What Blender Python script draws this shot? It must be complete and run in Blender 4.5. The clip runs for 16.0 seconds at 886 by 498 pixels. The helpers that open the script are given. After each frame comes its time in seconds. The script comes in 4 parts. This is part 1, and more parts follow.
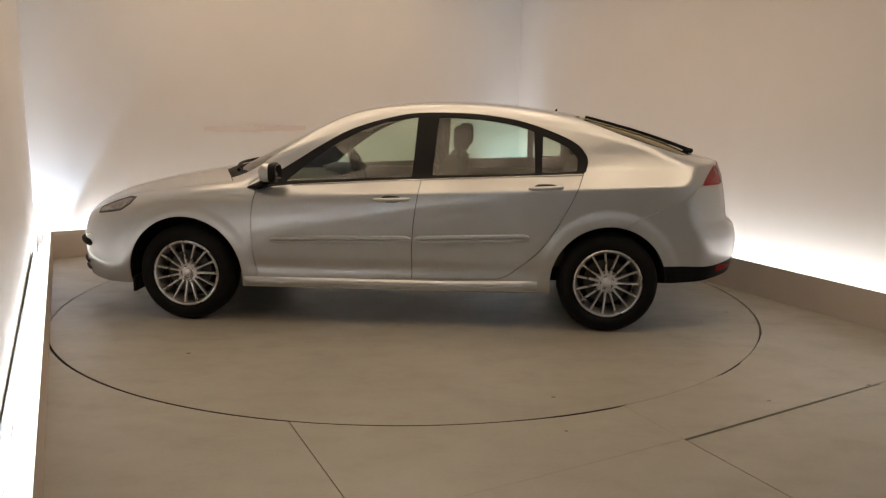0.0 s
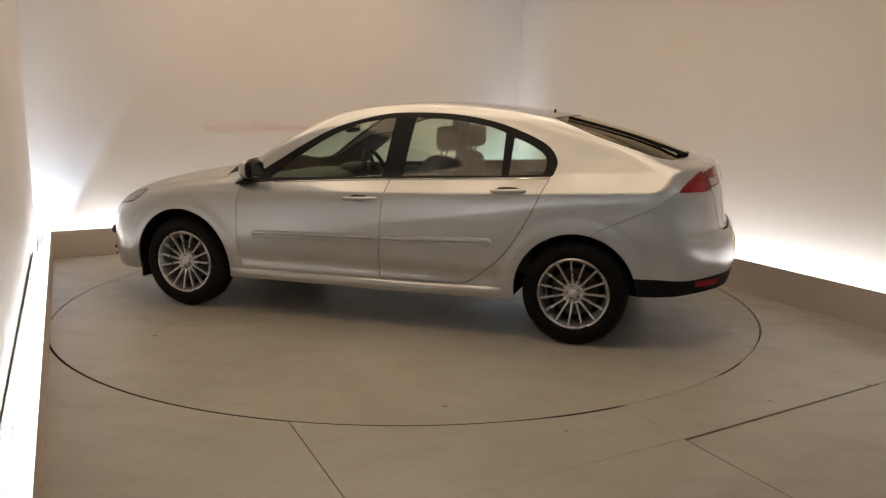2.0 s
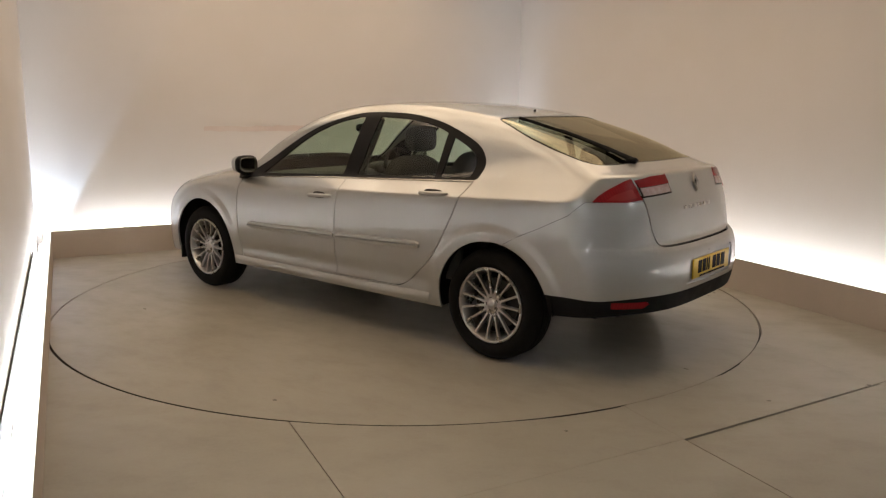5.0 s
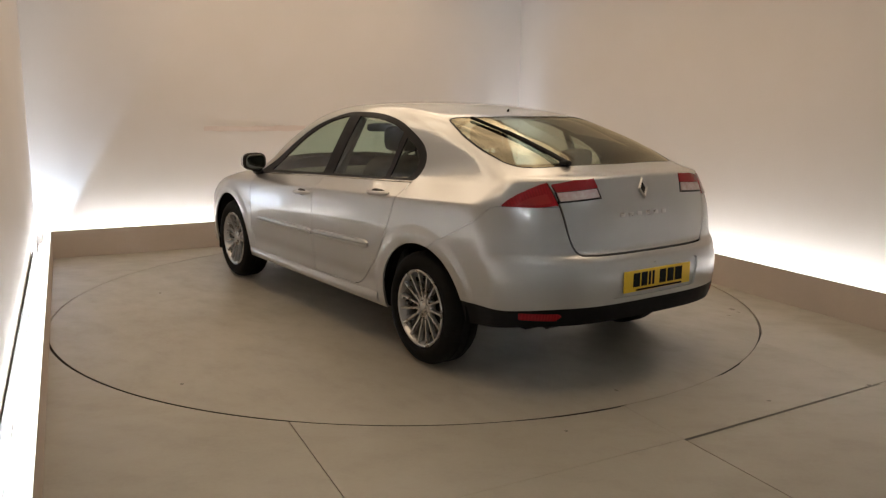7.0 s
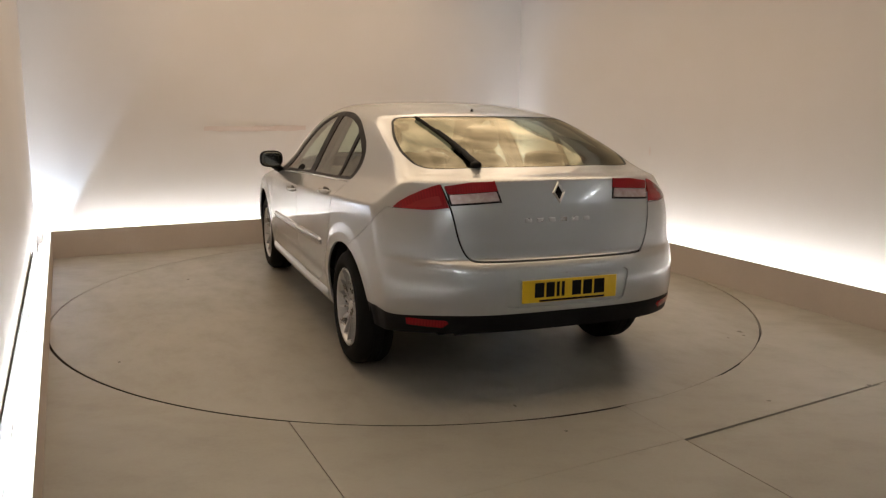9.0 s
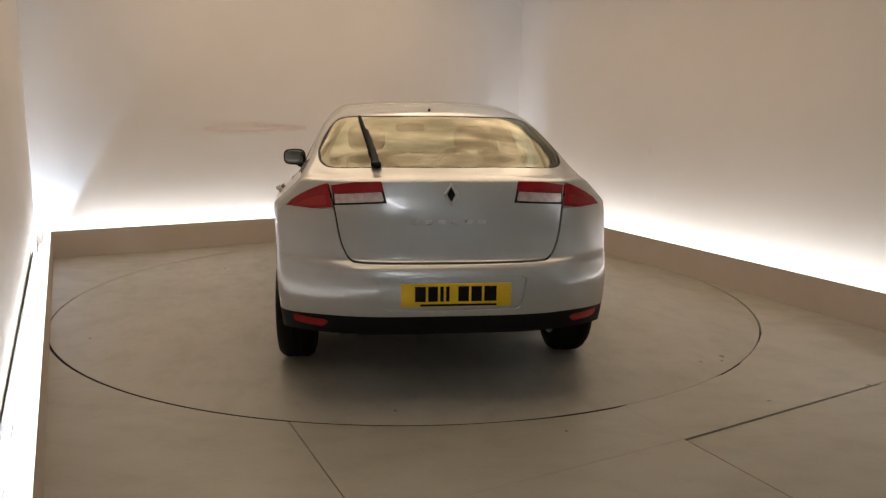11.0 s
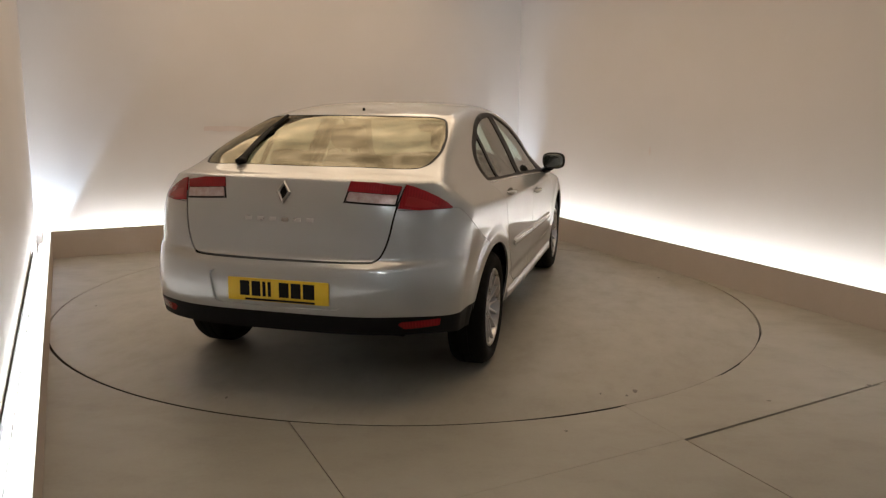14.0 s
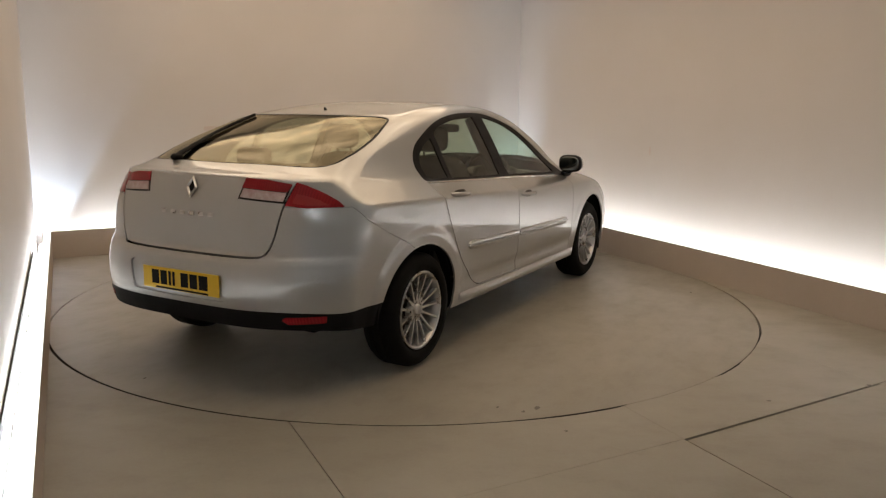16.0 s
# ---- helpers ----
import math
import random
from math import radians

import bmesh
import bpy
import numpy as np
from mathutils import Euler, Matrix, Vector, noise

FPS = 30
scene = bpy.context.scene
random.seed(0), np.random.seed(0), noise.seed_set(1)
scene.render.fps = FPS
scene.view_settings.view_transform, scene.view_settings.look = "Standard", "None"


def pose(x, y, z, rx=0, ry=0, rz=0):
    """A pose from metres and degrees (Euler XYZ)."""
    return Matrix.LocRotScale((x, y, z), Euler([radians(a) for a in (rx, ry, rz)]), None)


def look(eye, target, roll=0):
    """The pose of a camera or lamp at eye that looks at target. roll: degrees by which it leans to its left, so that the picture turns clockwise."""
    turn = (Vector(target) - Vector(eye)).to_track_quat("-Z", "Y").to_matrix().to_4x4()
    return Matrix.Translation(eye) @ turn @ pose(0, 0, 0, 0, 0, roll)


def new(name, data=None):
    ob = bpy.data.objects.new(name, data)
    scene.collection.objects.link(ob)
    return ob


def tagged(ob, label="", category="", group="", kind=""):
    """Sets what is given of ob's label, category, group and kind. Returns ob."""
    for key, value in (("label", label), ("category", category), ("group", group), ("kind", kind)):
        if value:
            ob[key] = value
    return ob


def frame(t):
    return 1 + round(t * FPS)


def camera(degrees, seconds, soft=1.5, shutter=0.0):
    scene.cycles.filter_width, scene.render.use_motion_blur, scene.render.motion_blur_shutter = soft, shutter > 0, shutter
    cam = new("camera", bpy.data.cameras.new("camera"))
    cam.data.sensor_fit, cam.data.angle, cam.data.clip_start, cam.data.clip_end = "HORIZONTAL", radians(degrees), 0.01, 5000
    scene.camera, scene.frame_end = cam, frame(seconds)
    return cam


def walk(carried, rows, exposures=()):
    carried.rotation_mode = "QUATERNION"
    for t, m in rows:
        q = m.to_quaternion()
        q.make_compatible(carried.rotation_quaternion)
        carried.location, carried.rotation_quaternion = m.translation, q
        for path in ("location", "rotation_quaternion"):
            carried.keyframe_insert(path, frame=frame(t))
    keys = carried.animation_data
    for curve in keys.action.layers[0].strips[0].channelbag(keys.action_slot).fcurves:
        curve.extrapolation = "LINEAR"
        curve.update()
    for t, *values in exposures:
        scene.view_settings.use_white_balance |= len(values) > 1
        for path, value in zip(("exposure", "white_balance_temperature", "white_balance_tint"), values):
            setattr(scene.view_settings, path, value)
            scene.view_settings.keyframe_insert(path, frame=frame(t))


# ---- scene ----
# Camera: fixed, 1.44 m above the floor, beside the studio's low kerb.
cam = camera(58.2, 16.0, soft=1.3)
EYE = Vector((0.246, -5.881, 1.441))
AIM = EYE + Vector((0.0, math.cos(radians(10.39)), -math.sin(radians(10.39))))
walk(cam, [(0.0, look(EYE, AIM, 0.56)), (16.0, look(EYE, AIM, 0.56))], [(0.0, 0.06), (9.0, 0.06), (11.5, -0.10), (16.0, -0.15)])

# ---- light ----
world = bpy.data.worlds.new("studio_dark")
world.use_nodes = True
world.node_tree.nodes["Background"].inputs[0].default_value = (0.9, 0.85, 0.8, 1)
world.node_tree.nodes["Background"].inputs[1].default_value = 0.005
scene.world = world

ROOM = radians(25.4)
CU, SU = math.cos(ROOM), math.sin(ROOM)


def room(u, v, z=0.0):
    """A place in the room's own axes (along the back wall, away from the entrance)."""
    return Vector((u * CU - v * SU, u * SU + v * CU, z))


def corner_uplight(u, v):
    """A cool uplighter that stands hidden in the trough's corner and fans light up both walls."""
    lamp = bpy.data.lights.new("corner_uplight", "SPOT")
    lamp.energy, lamp.color, lamp.spot_size, lamp.spot_blend, lamp.shadow_soft_size = 150, (0.60, 0.77, 1.0), radians(60), 0.2, 0.03
    ob = new("corner_uplight", lamp)
    p = room(u, v, 0.02)
    ob.matrix_world = look(p, p + room(-0.02 if u > 0 else 0.02, 0.10, 1.0))
    return ob


corner_uplight(2.62, 2.95)
corner_uplight(-2.50, 2.70)


# ---- materials ----
class Mat:
    """A node material under construction."""

    def __init__(self, name):
        self.m = bpy.data.materials.new(name)
        self.m.use_nodes = True
        self.n = self.m.node_tree.nodes
        self.l = self.m.node_tree.links
        self.b = self.n["Principled BSDF"]
        self.pos = self.n.new("ShaderNodeTexCoord").outputs["Object"]

    def put(self, **kw):
        for k, v in kw.items():
            s = self.b.inputs[k.replace("_", " ")]
            s.default_value = (*v, 1) if isinstance(v, tuple) and len(v) == 3 else v
        return self

    def noise(self, scale, detail=4.0, stretch=(1, 1, 1), rough=0.55):
        mp = self.n.new("ShaderNodeMapping")
        mp.inputs["Scale"].default_value = stretch
        nz = self.n.new("ShaderNodeTexNoise")
        nz.inputs["Scale"].default_value, nz.inputs["Detail"].default_value = scale, detail
        nz.inputs["Roughness"].default_value = rough
        self.l.new(self.pos, mp.inputs[0])
        self.l.new(mp.outputs[0], nz.inputs["Vector"])
        return nz.outputs["Fac"]

    def ramp(self, fac, *stops):
        r = self.n.new("ShaderNodeValToRGB")
        e = r.color_ramp.elements
        while len(e) < len(stops):
            e.new(0.5)
        for k, (p, c) in zip(e, stops):
            k.position = p
            k.color = (*c, 1) if isinstance(c, tuple) else (c, c, c, 1)
        self.l.new(fac, r.inputs[0])
        return r.outputs[0]

    def mix(self, fac, a, b, how="MIX"):
        x = self.n.new("ShaderNodeMix")
        x.data_type, x.blend_type = "RGBA", how
        for s, v in ((x.inputs[0], fac), (x.inputs[6], a), (x.inputs[7], b)):
            if isinstance(v, (int, float)):
                s.default_value = v
            elif isinstance(v, tuple):
                s.default_value = (*v, 1)
            else:
                self.l.new(v, s)
        return x.outputs[2]

    def color(self, s):
        self.l.new(s, self.b.inputs["Base Color"])
        return self

    def rough(self, s):
        self.l.new(s, self.b.inputs["Roughness"])
        return self

    def bump(self, s, strength=0.2, dist=0.002):
        b = self.n.new("ShaderNodeBump")
        b.inputs["Strength"].default_value, b.inputs["Distance"].default_value = strength, dist
        self.l.new(s, b.inputs["Height"])
        self.l.new(b.outputs[0], self.b.inputs["Normal"])
        return self


def mottled(name, c1, c2, scale, rough=0.6, fine=60.0, bump=0.15, dist=0.001, metal=0.0, **kw):
    m = Mat(name)
    big, small = m.noise(scale), m.noise(fine, 3)
    m.color(m.mix(m.ramp(small, (0.3, 0.0), (0.7, 0.35)), m.ramp(big, (0.3, c1), (0.7, c2)), c1, "MIX"))
    m.rough(m.ramp(big, (0.25, max(0.02, rough - 0.08)), (0.75, min(1.0, rough + 0.08))))
    m.bump(small, bump, dist)
    m.put(Metallic=metal, **kw)
    return m.m


M_PLASTER = mottled("plaster_white", (0.560, 0.529, 0.504), (0.606, 0.573, 0.549), 0.7, 0.85, 90, 0.12)
M_KERB = mottled("kerb_paint", (0.43, 0.372, 0.325), (0.50, 0.437, 0.382), 1.6, 0.6, 45, 0.2)
def floor_paint(name, seed):
    """Worn grey-beige floor paint: broad patches, tyre smudges and fine grain."""
    m = Mat(name)
    broad, mid, fine = m.noise(0.55 + seed, 5, (1, 1, 1), 0.62), m.noise(3.4 + seed, 6, (1, 1.6, 1), 0.65), m.noise(55, 3)
    base = m.ramp(broad, (0.28, (0.268, 0.246, 0.200)), (0.5, (0.315, 0.291, 0.240)), (0.72, (0.360, 0.335, 0.283)))
    base = m.mix(m.ramp(mid, (0.50, 0.0), (0.80, 0.32)), base, (0.215, 0.196, 0.158))
    m.color(m.mix(m.ramp(fine, (0.35, 0.0), (0.7, 0.14)), base, (0.38, 0.36, 0.31)))
    m.rough(m.ramp(mid, (0.3, 0.31), (0.7, 0.49)))
    m.bump(fine, 0.1, 0.0006)
    return m.m


M_FLOOR = floor_paint("floor_paint", 0.0)
M_TABLE = floor_paint("turntable_paint", 0.13)
M_JOINT = mottled("joint_and_gap_dark", (0.025, 0.022, 0.02), (0.05, 0.045, 0.04), 8, 0.9)
M_CEIL = mottled("ceiling_paint", (0.70, 0.68, 0.65), (0.74, 0.72, 0.69), 1.0, 0.9, 70, 0.1)
M_UNSEEN_WALL = mottled("unseen_wall_grey", (0.64, 0.645, 0.65), (0.70, 0.705, 0.71), 0.8, 0.8, 60, 0.12)
M_WALLMARK = mottled("wall_mark", (0.54, 0.445, 0.405), (0.575, 0.515, 0.485), 3.0, 0.85, 60, 0.12)
M_STAIN = mottled("floor_scuff", (0.10, 0.09, 0.08), (0.22, 0.20, 0.17), 20, 0.6)


def paint():
    m = Mat("silver_paint")
    flake = m.noise(900, 2)
    m.color(m.ramp(flake, (0.35, (0.365, 0.374, 0.375)), (0.65, (0.445, 0.455, 0.456))))
    m.rough(m.ramp(m.noise(3, 3), (0.3, 0.28), (0.7, 0.33)))
    m.put(Metallic=0.62, Coat_Weight=1.0, Coat_IOR=1.7, Coat_Roughness=0.02)
    return m.m


def simple(name, c, rough, metal=0.0, **kw):
    return mottled(name, tuple(0.93 * k for k in c), c, 12.0, rough, 160.0, 0.06, 0.0005, metal, **kw)


def glass(name, tint, ior, rough=0.0, sheen=(1.0, 1.0, 1.0)):
    """Thin tinted glass: a clear pane that mirrors at its surface."""
    m = Mat(name)
    t = m.n.new("ShaderNodeBsdfTransparent")
    t.inputs[0].default_value = (*tint, 1)
    g = m.n.new("ShaderNodeBsdfGlossy")
    g.inputs["Roughness"].default_value = rough + 0.02
    g.inputs["Color"].default_value = (*sheen, 1)
    lw = m.n.new("ShaderNodeLayerWeight")
    lw.inputs[0].default_value = 0.5
    p5 = m.n.new("ShaderNodeMath")
    p5.operation, p5.inputs[1].default_value = "POWER", 5.0
    m.l.new(lw.outputs["Facing"], p5.inputs[0])
    f = m.n.new("ShaderNodeMath")
    low = ((ior - 1) / (ior + 1)) ** 2
    f.operation, f.inputs[1].default_value, f.inputs[2].default_value = "MULTIPLY_ADD", 1 - low, low
    m.l.new(p5.outputs[0], f.inputs[0])
    x = m.n.new("ShaderNodeMixShader")
    m.l.new(f.outputs[0], x.inputs[0])
    m.l.new(t.outputs[0], x.inputs[1])
    m.l.new(g.outputs[0], x.inputs[2])
    m.l.new(x.outputs[0], m.n["Material Output"].inputs[0])
    return m.m


def lens(name, dark, light):
    """Moulded plastic lens with fine vertical ribs under a glossy face."""
    m = Mat(name)
    ribs = m.n.new("ShaderNodeTexWave")
    ribs.bands_direction = "Y"
    ribs.inputs["Scale"].default_value, ribs.inputs["Distortion"].default_value = 26.0, 0.6
    m.l.new(m.pos, ribs.inputs["Vector"])
    m.color(m.mix(m.noise(18, 3), m.ramp(ribs.outputs["Fac"], (0.2, dark), (0.8, light)), light))
    m.bump(ribs.outputs["Fac"], 0.12, 0.002)
    m.put(Roughness=0.2, Specular_IOR_Level=0.3)
    return m.m


def glow(name, color, strength):
    m = Mat(name)
    m.put(Emission_Color=color, Emission_Strength=strength, Base_Color=color)
    return m.m


M_PAINT = paint()
M_BLACK = simple("black_plastic", (0.008, 0.008, 0.009), 0.6, 0.0, Specular_IOR_Level=0.1)
M_GLOSSBLACK = simple("black_gloss_trim", (0.007, 0.007, 0.008), 0.45, 0.0, Specular_IOR_Level=0.12)
M_RUBBER = mottled("tyre_rubber", (0.005, 0.005, 0.005), (0.010, 0.0095, 0.009), 14, 0.8, 120, 0.3, Specular_IOR_Level=0.12)
M_ALLOY = simple("alloy_metal", (0.52, 0.515, 0.51), 0.3, 0.85)
M_DISC = simple("brake_steel", (0.045, 0.043, 0.041), 0.5, 0.7)
M_CHROME = simple("chrome", (0.78, 0.77, 0.76), 0.08, 1.0)
M_GLASS = glass("side_glass", (0.70, 0.81, 0.72), 1.6)
M_REARGLASS = glass("rear_glass", (0.54, 0.52, 0.40), 1.92, 0.02, (1.0, 0.93, 0.72))
M_RED = lens("red_lens", (0.15, 0.005, 0.009), (0.24, 0.010, 0.014))
M_CLEAR = mottled("clear_lens", (0.42, 0.30, 0.30), (0.62, 0.55, 0.55), 30, 0.2, 90, 0.3, 0.001, 0.2)
M_HEADLAMP = mottled("headlamp_lens", (0.16, 0.16, 0.17), (0.50, 0.50, 0.51), 22, 0.15, 90, 0.2, 0.001, 0.6)
M_LAMPCORE = simple("lamp_core", (0.27, 0.022, 0.024), 0.2, 0.0, Specular_IOR_Level=0.3)
M_MIRROR = simple("mirror_glass", (0.22, 0.23, 0.22), 0.04, 1.0)
M_LINER = simple("inner_black", (0.008, 0.008, 0.008), 0.9, 0.0, Specular_IOR_Level=0.1)
M_SEAT = mottled("seat_cloth", (0.030, 0.027, 0.023), (0.048, 0.043, 0.037), 9, 0.9, 220, 0.4)
M_TRIM = mottled("interior_trim", (0.022, 0.022, 0.021), (0.036, 0.035, 0.032), 8, 0.75, 180, 0.3)
M_HEADLINER = mottled("headliner", (0.24, 0.23, 0.20), (0.28, 0.265, 0.235), 6, 0.95, 200, 0.3)
M_PLATE = simple("plate_yellow", (0.72, 0.47, 0.015), 0.4)
M_TUBE = glow("tube_light", (0.86, 0.93, 1.0), 49.0)
# Right-hand tubes set weaker, to darken that wall and the car's flank.
M_TUBE_DIM = glow("dim_tube_light", (0.88, 0.93, 0.98), 35.0)
M_BARE = glow("bare_tube", (0.88, 0.95, 1.0), 55.0)
M_COVER = glow("opal_cover", (0.95, 1.0, 0.94), 1.5)


def diffuser():
    """A creased fabric diffuser, lit from behind and a little uneven."""
    m = Mat("diffuser_fabric")
    n = m.noise(1.3, 5, (1, 1, 1), 0.6)
    c = m.ramp(n, (0.36, (0.18, 0.125, 0.075)), (0.52, (0.54, 0.40, 0.265)), (0.64, (1.0, 0.77, 0.55)))
    m.l.new(c, m.b.inputs["Emission Color"])
    m.put(Emission_Strength=2.75, Base_Color=(0.7, 0.68, 0.62), Roughness=0.9)
    return m.m


M_PANEL = diffuser()


# ---- mesh tools ----
def part(name, bm, material, parent=None, label="", smooth_shade=False):
    me = bpy.data.meshes.new(name)
    bmesh.ops.recalc_face_normals(bm, faces=bm.faces)
    bm.to_mesh(me)
    bm.free()
    me.materials.append(material)
    if smooth_shade:
        for p in me.polygons:
            p.use_smooth = True
        me.set_sharp_from_angle(angle=radians(40))
    ob = new(name, me)
    ob.parent = parent
    return tagged(ob, label)


def box(bm, c, s, m=None, bevel=0.0):
    r = bmesh.ops.create_cube(bm, size=1.0)
    mm = Matrix.Translation(c) @ Matrix.Diagonal((*s, 1))
    bmesh.ops.transform(bm, matrix=(m @ mm) if m else mm, verts=r["verts"])
    if bevel:
        es = list({e for v in r["verts"] for e in v.link_edges})
        bmesh.ops.bevel(bm, geom=es, offset=bevel, segments=3, affect="EDGES", profile=0.5)
    return bm


def boxed(name, c, s, material, parent=None, label="", m=None, bevel=0.0):
    return part(name, box(bmesh.new(), c, s, m, bevel), material, parent, label, bevel > 0)


def lathe(bm, profile, n=48, axis="Y", closed=False):
    """Turn (radius, along) points round an axis."""
    rings = []
    for k in range(n):
        a = 2 * math.pi * k / n
        rings.append([bm.verts.new((r * math.cos(a), h, r * math.sin(a)) if axis == "Y" else (r * math.cos(a), r * math.sin(a), h)) for r, h in profile])
    m = len(profile)
    for k in range(n):
        a, b = rings[k], rings[(k + 1) % n]
        for i in range(m if closed else m - 1):
            j = (i + 1) % m
            bm.faces.new((a[i], a[j], b[j], b[i]))
    return bm


def prism(bm, outline, bottom, top, at=lambda a, b, h: (a, b, h)):
    """A solid from a flat outline, between two heights."""
    lo = [bm.verts.new(at(a, b, bottom)) for a, b in outline]
    hi = [bm.verts.new(at(a, b, top)) for a, b in outline]
    n = len(outline)
    bm.faces.new(lo), bm.faces.new(hi)
    for i in range(n):
        bm.faces.new((lo[i], lo[(i + 1) % n], hi[(i + 1) % n], hi[i]))
    return bm


def tube(bm, pts, r, n=10, closed=False, flat=1.0):
    """A round bar along a line of points."""
    pts = [Vector(p) for p in pts]
    rings = []
    for i, p in enumerate(pts):
        a = pts[i - 1] if (i or closed) else p
        b = pts[(i + 1) % len(pts)] if (i < len(pts) - 1 or closed) else p
        d = (b - a).normalized()
        up = Vector((0, 0, 1)) if abs(d.z) < 0.9 else Vector((1, 0, 0))
        s = d.cross(up).normalized()
        u = s.cross(d)
        rr = r[i] if isinstance(r, (list, tuple)) else r
        rings.append([bm.verts.new(p + (s * math.cos(2 * math.pi * k / n) + u * flat * math.sin(2 * math.pi * k / n)) * rr) for k in range(n)])
    for i in range(len(pts) if closed else len(pts) - 1):
        a, b = rings[i], rings[(i + 1) % len(pts)]
        for k in range(n):
            bm.faces.new((a[k], a[(k + 1) % n], b[(k + 1) % n], b[k]))
    if not closed:
        bm.faces.new(rings[0]), bm.faces.new(rings[-1])
    return bm


# ---- the studio ----
R_TABLE = 2.472
KERB_H = 0.25
KL, KR = -2.46, 2.465                 # inner faces of the side kerbs
BACK = ((KL, 2.61), (KR, 2.87))       # inner face of the back kerb
GAP_L, GAP_B, GAP_R = 0.13, 0.21, 0.27   # trough widths
WALL_H = 3.14
ENTRY = -7.6


def slab(name, outline, z0, z1, material, label="", category="", kind="structure", parent=None):
    bm = prism(bmesh.new(), outline, z0, z1, lambda a, b, h: room(a, b, h))
    return tagged(part(name, bm, material, parent), label, category, kind=kind)


def back_v(u):
    (a, b), (c, d) = BACK
    return b + (d - b) * (u - a) / (c - a)


def build_room():
    t = 0.12
    l, r = KL - GAP_L, KR + GAP_R
    bl, br = back_v(KL) + GAP_B, back_v(KR) + GAP_B
    slab("wall_back", [(l - t, bl), (r + t, br), (r + t, br + t), (l - t, bl + t)], -0.3, WALL_H, M_PLASTER, "smooth off-white plaster wall lit from a hidden trough", "wall")
    slab("wall_left", [(l, ENTRY), (l, bl - 0.002), (l - t, bl - 0.002), (l - t, ENTRY)], -0.3, WALL_H, M_PLASTER, "smooth off-white plaster wall beside the light trough", "wall")
    slab("wall_right", [(r, ENTRY), (r + t, ENTRY), (r + t, br - 0.002), (r, br - 0.002)], -0.3, WALL_H, M_PLASTER, "smooth off-white plaster wall above the kerb", "wall")
    # Unseen wall added here; its pale tone throws light back at the car.
    slab("wall_front_unseen", [(l - t, ENTRY - t), (r + t, ENTRY - t), (r + t, ENTRY - 0.002), (l - t, ENTRY - 0.002)], -0.3, WALL_H, M_UNSEEN_WALL, "plain grey wall added out of view to close the room and light the car", "wall")
    slab("ceiling", [(l - t, ENTRY - t), (r + t, ENTRY - t), (r + t, br + t), (l - t, bl + t)], WALL_H + 0.002, WALL_H + 0.12, M_CEIL, "plain white studio ceiling", "ceiling")
    k, kl = 0.075, 0.055
    slab("kerb_back", [(KL, back_v(KL)), (KR, back_v(KR)), (KR + k, back_v(KR) + k), (KL - k, back_v(KL) + k)], -0.045, KERB_H, M_KERB, "low grey-beige painted kerb that hides tube lights", "kerb")
    slab("kerb_left", [(KL, ENTRY + 0.3), (KL, back_v(KL) - 0.002), (KL - kl, back_v(KL) + k - 0.002), (KL - kl, ENTRY + 0.3)], -0.045, KERB_H, M_KERB, "low white-lit kerb along the side wall", "kerb")
    slab("kerb_right", [(KR, ENTRY + 0.3), (KR + k, ENTRY + 0.3), (KR + k, back_v(KR) + k - 0.002), (KR, back_v(KR) - 0.002)], -0.045, KERB_H, M_KERB, "low grey-beige painted kerb along the side wall", "kerb")
    for name, o in (("kerb_cap_back", [(KL, back_v(KL)), (KR, back_v(KR)), (KR + k, back_v(KR) + k), (KL - k, back_v(KL) + k)]),
                    ("kerb_cap_left", [(KL, ENTRY + 0.3), (KL, back_v(KL) - 0.002), (KL - kl, back_v(KL) + k - 0.002), (KL - kl, ENTRY + 0.3)]),
                    ("kerb_cap_right", [(KR, ENTRY + 0.3), (KR + k, ENTRY + 0.3), (KR + k, back_v(KR) + k - 0.002), (KR, back_v(KR) - 0.002)])):
        slab(name, o, KERB_H + 0.0005, KERB_H + 0.006, M_COVER, "glowing opal cover strip on the kerb", "trim")
    # Dark strip added where the gap between light cover and wall is dark.
    slab("gap_strip_left", [(-2.589, -2.3), (-2.582, -2.3), (-2.574, 1.6), (-2.581, 1.6)], 0.2, KERB_H + 0.006, M_JOINT, "dark strip in place of the gap between light cover and wall", "trim")
    slab("trough_floor", [(l, ENTRY), (r, ENTRY), (r, br), (l, bl)], -0.08, -0.05, M_KERB, "dark base under floor and troughs", "floor")
    # fluorescent tubes in the troughs
    zc = 0.075
    runs = [((KL - 0.080, -6.6), (KL - 0.080, back_v(KL) - 0.1), 6), ((KL + 0.1, back_v(KL) + 0.12), (KR - 0.1, back_v(KR) + 0.12), 4), ((KR + 0.11, back_v(KR) - 0.1), (KR + 0.11, -6.6), 6)]
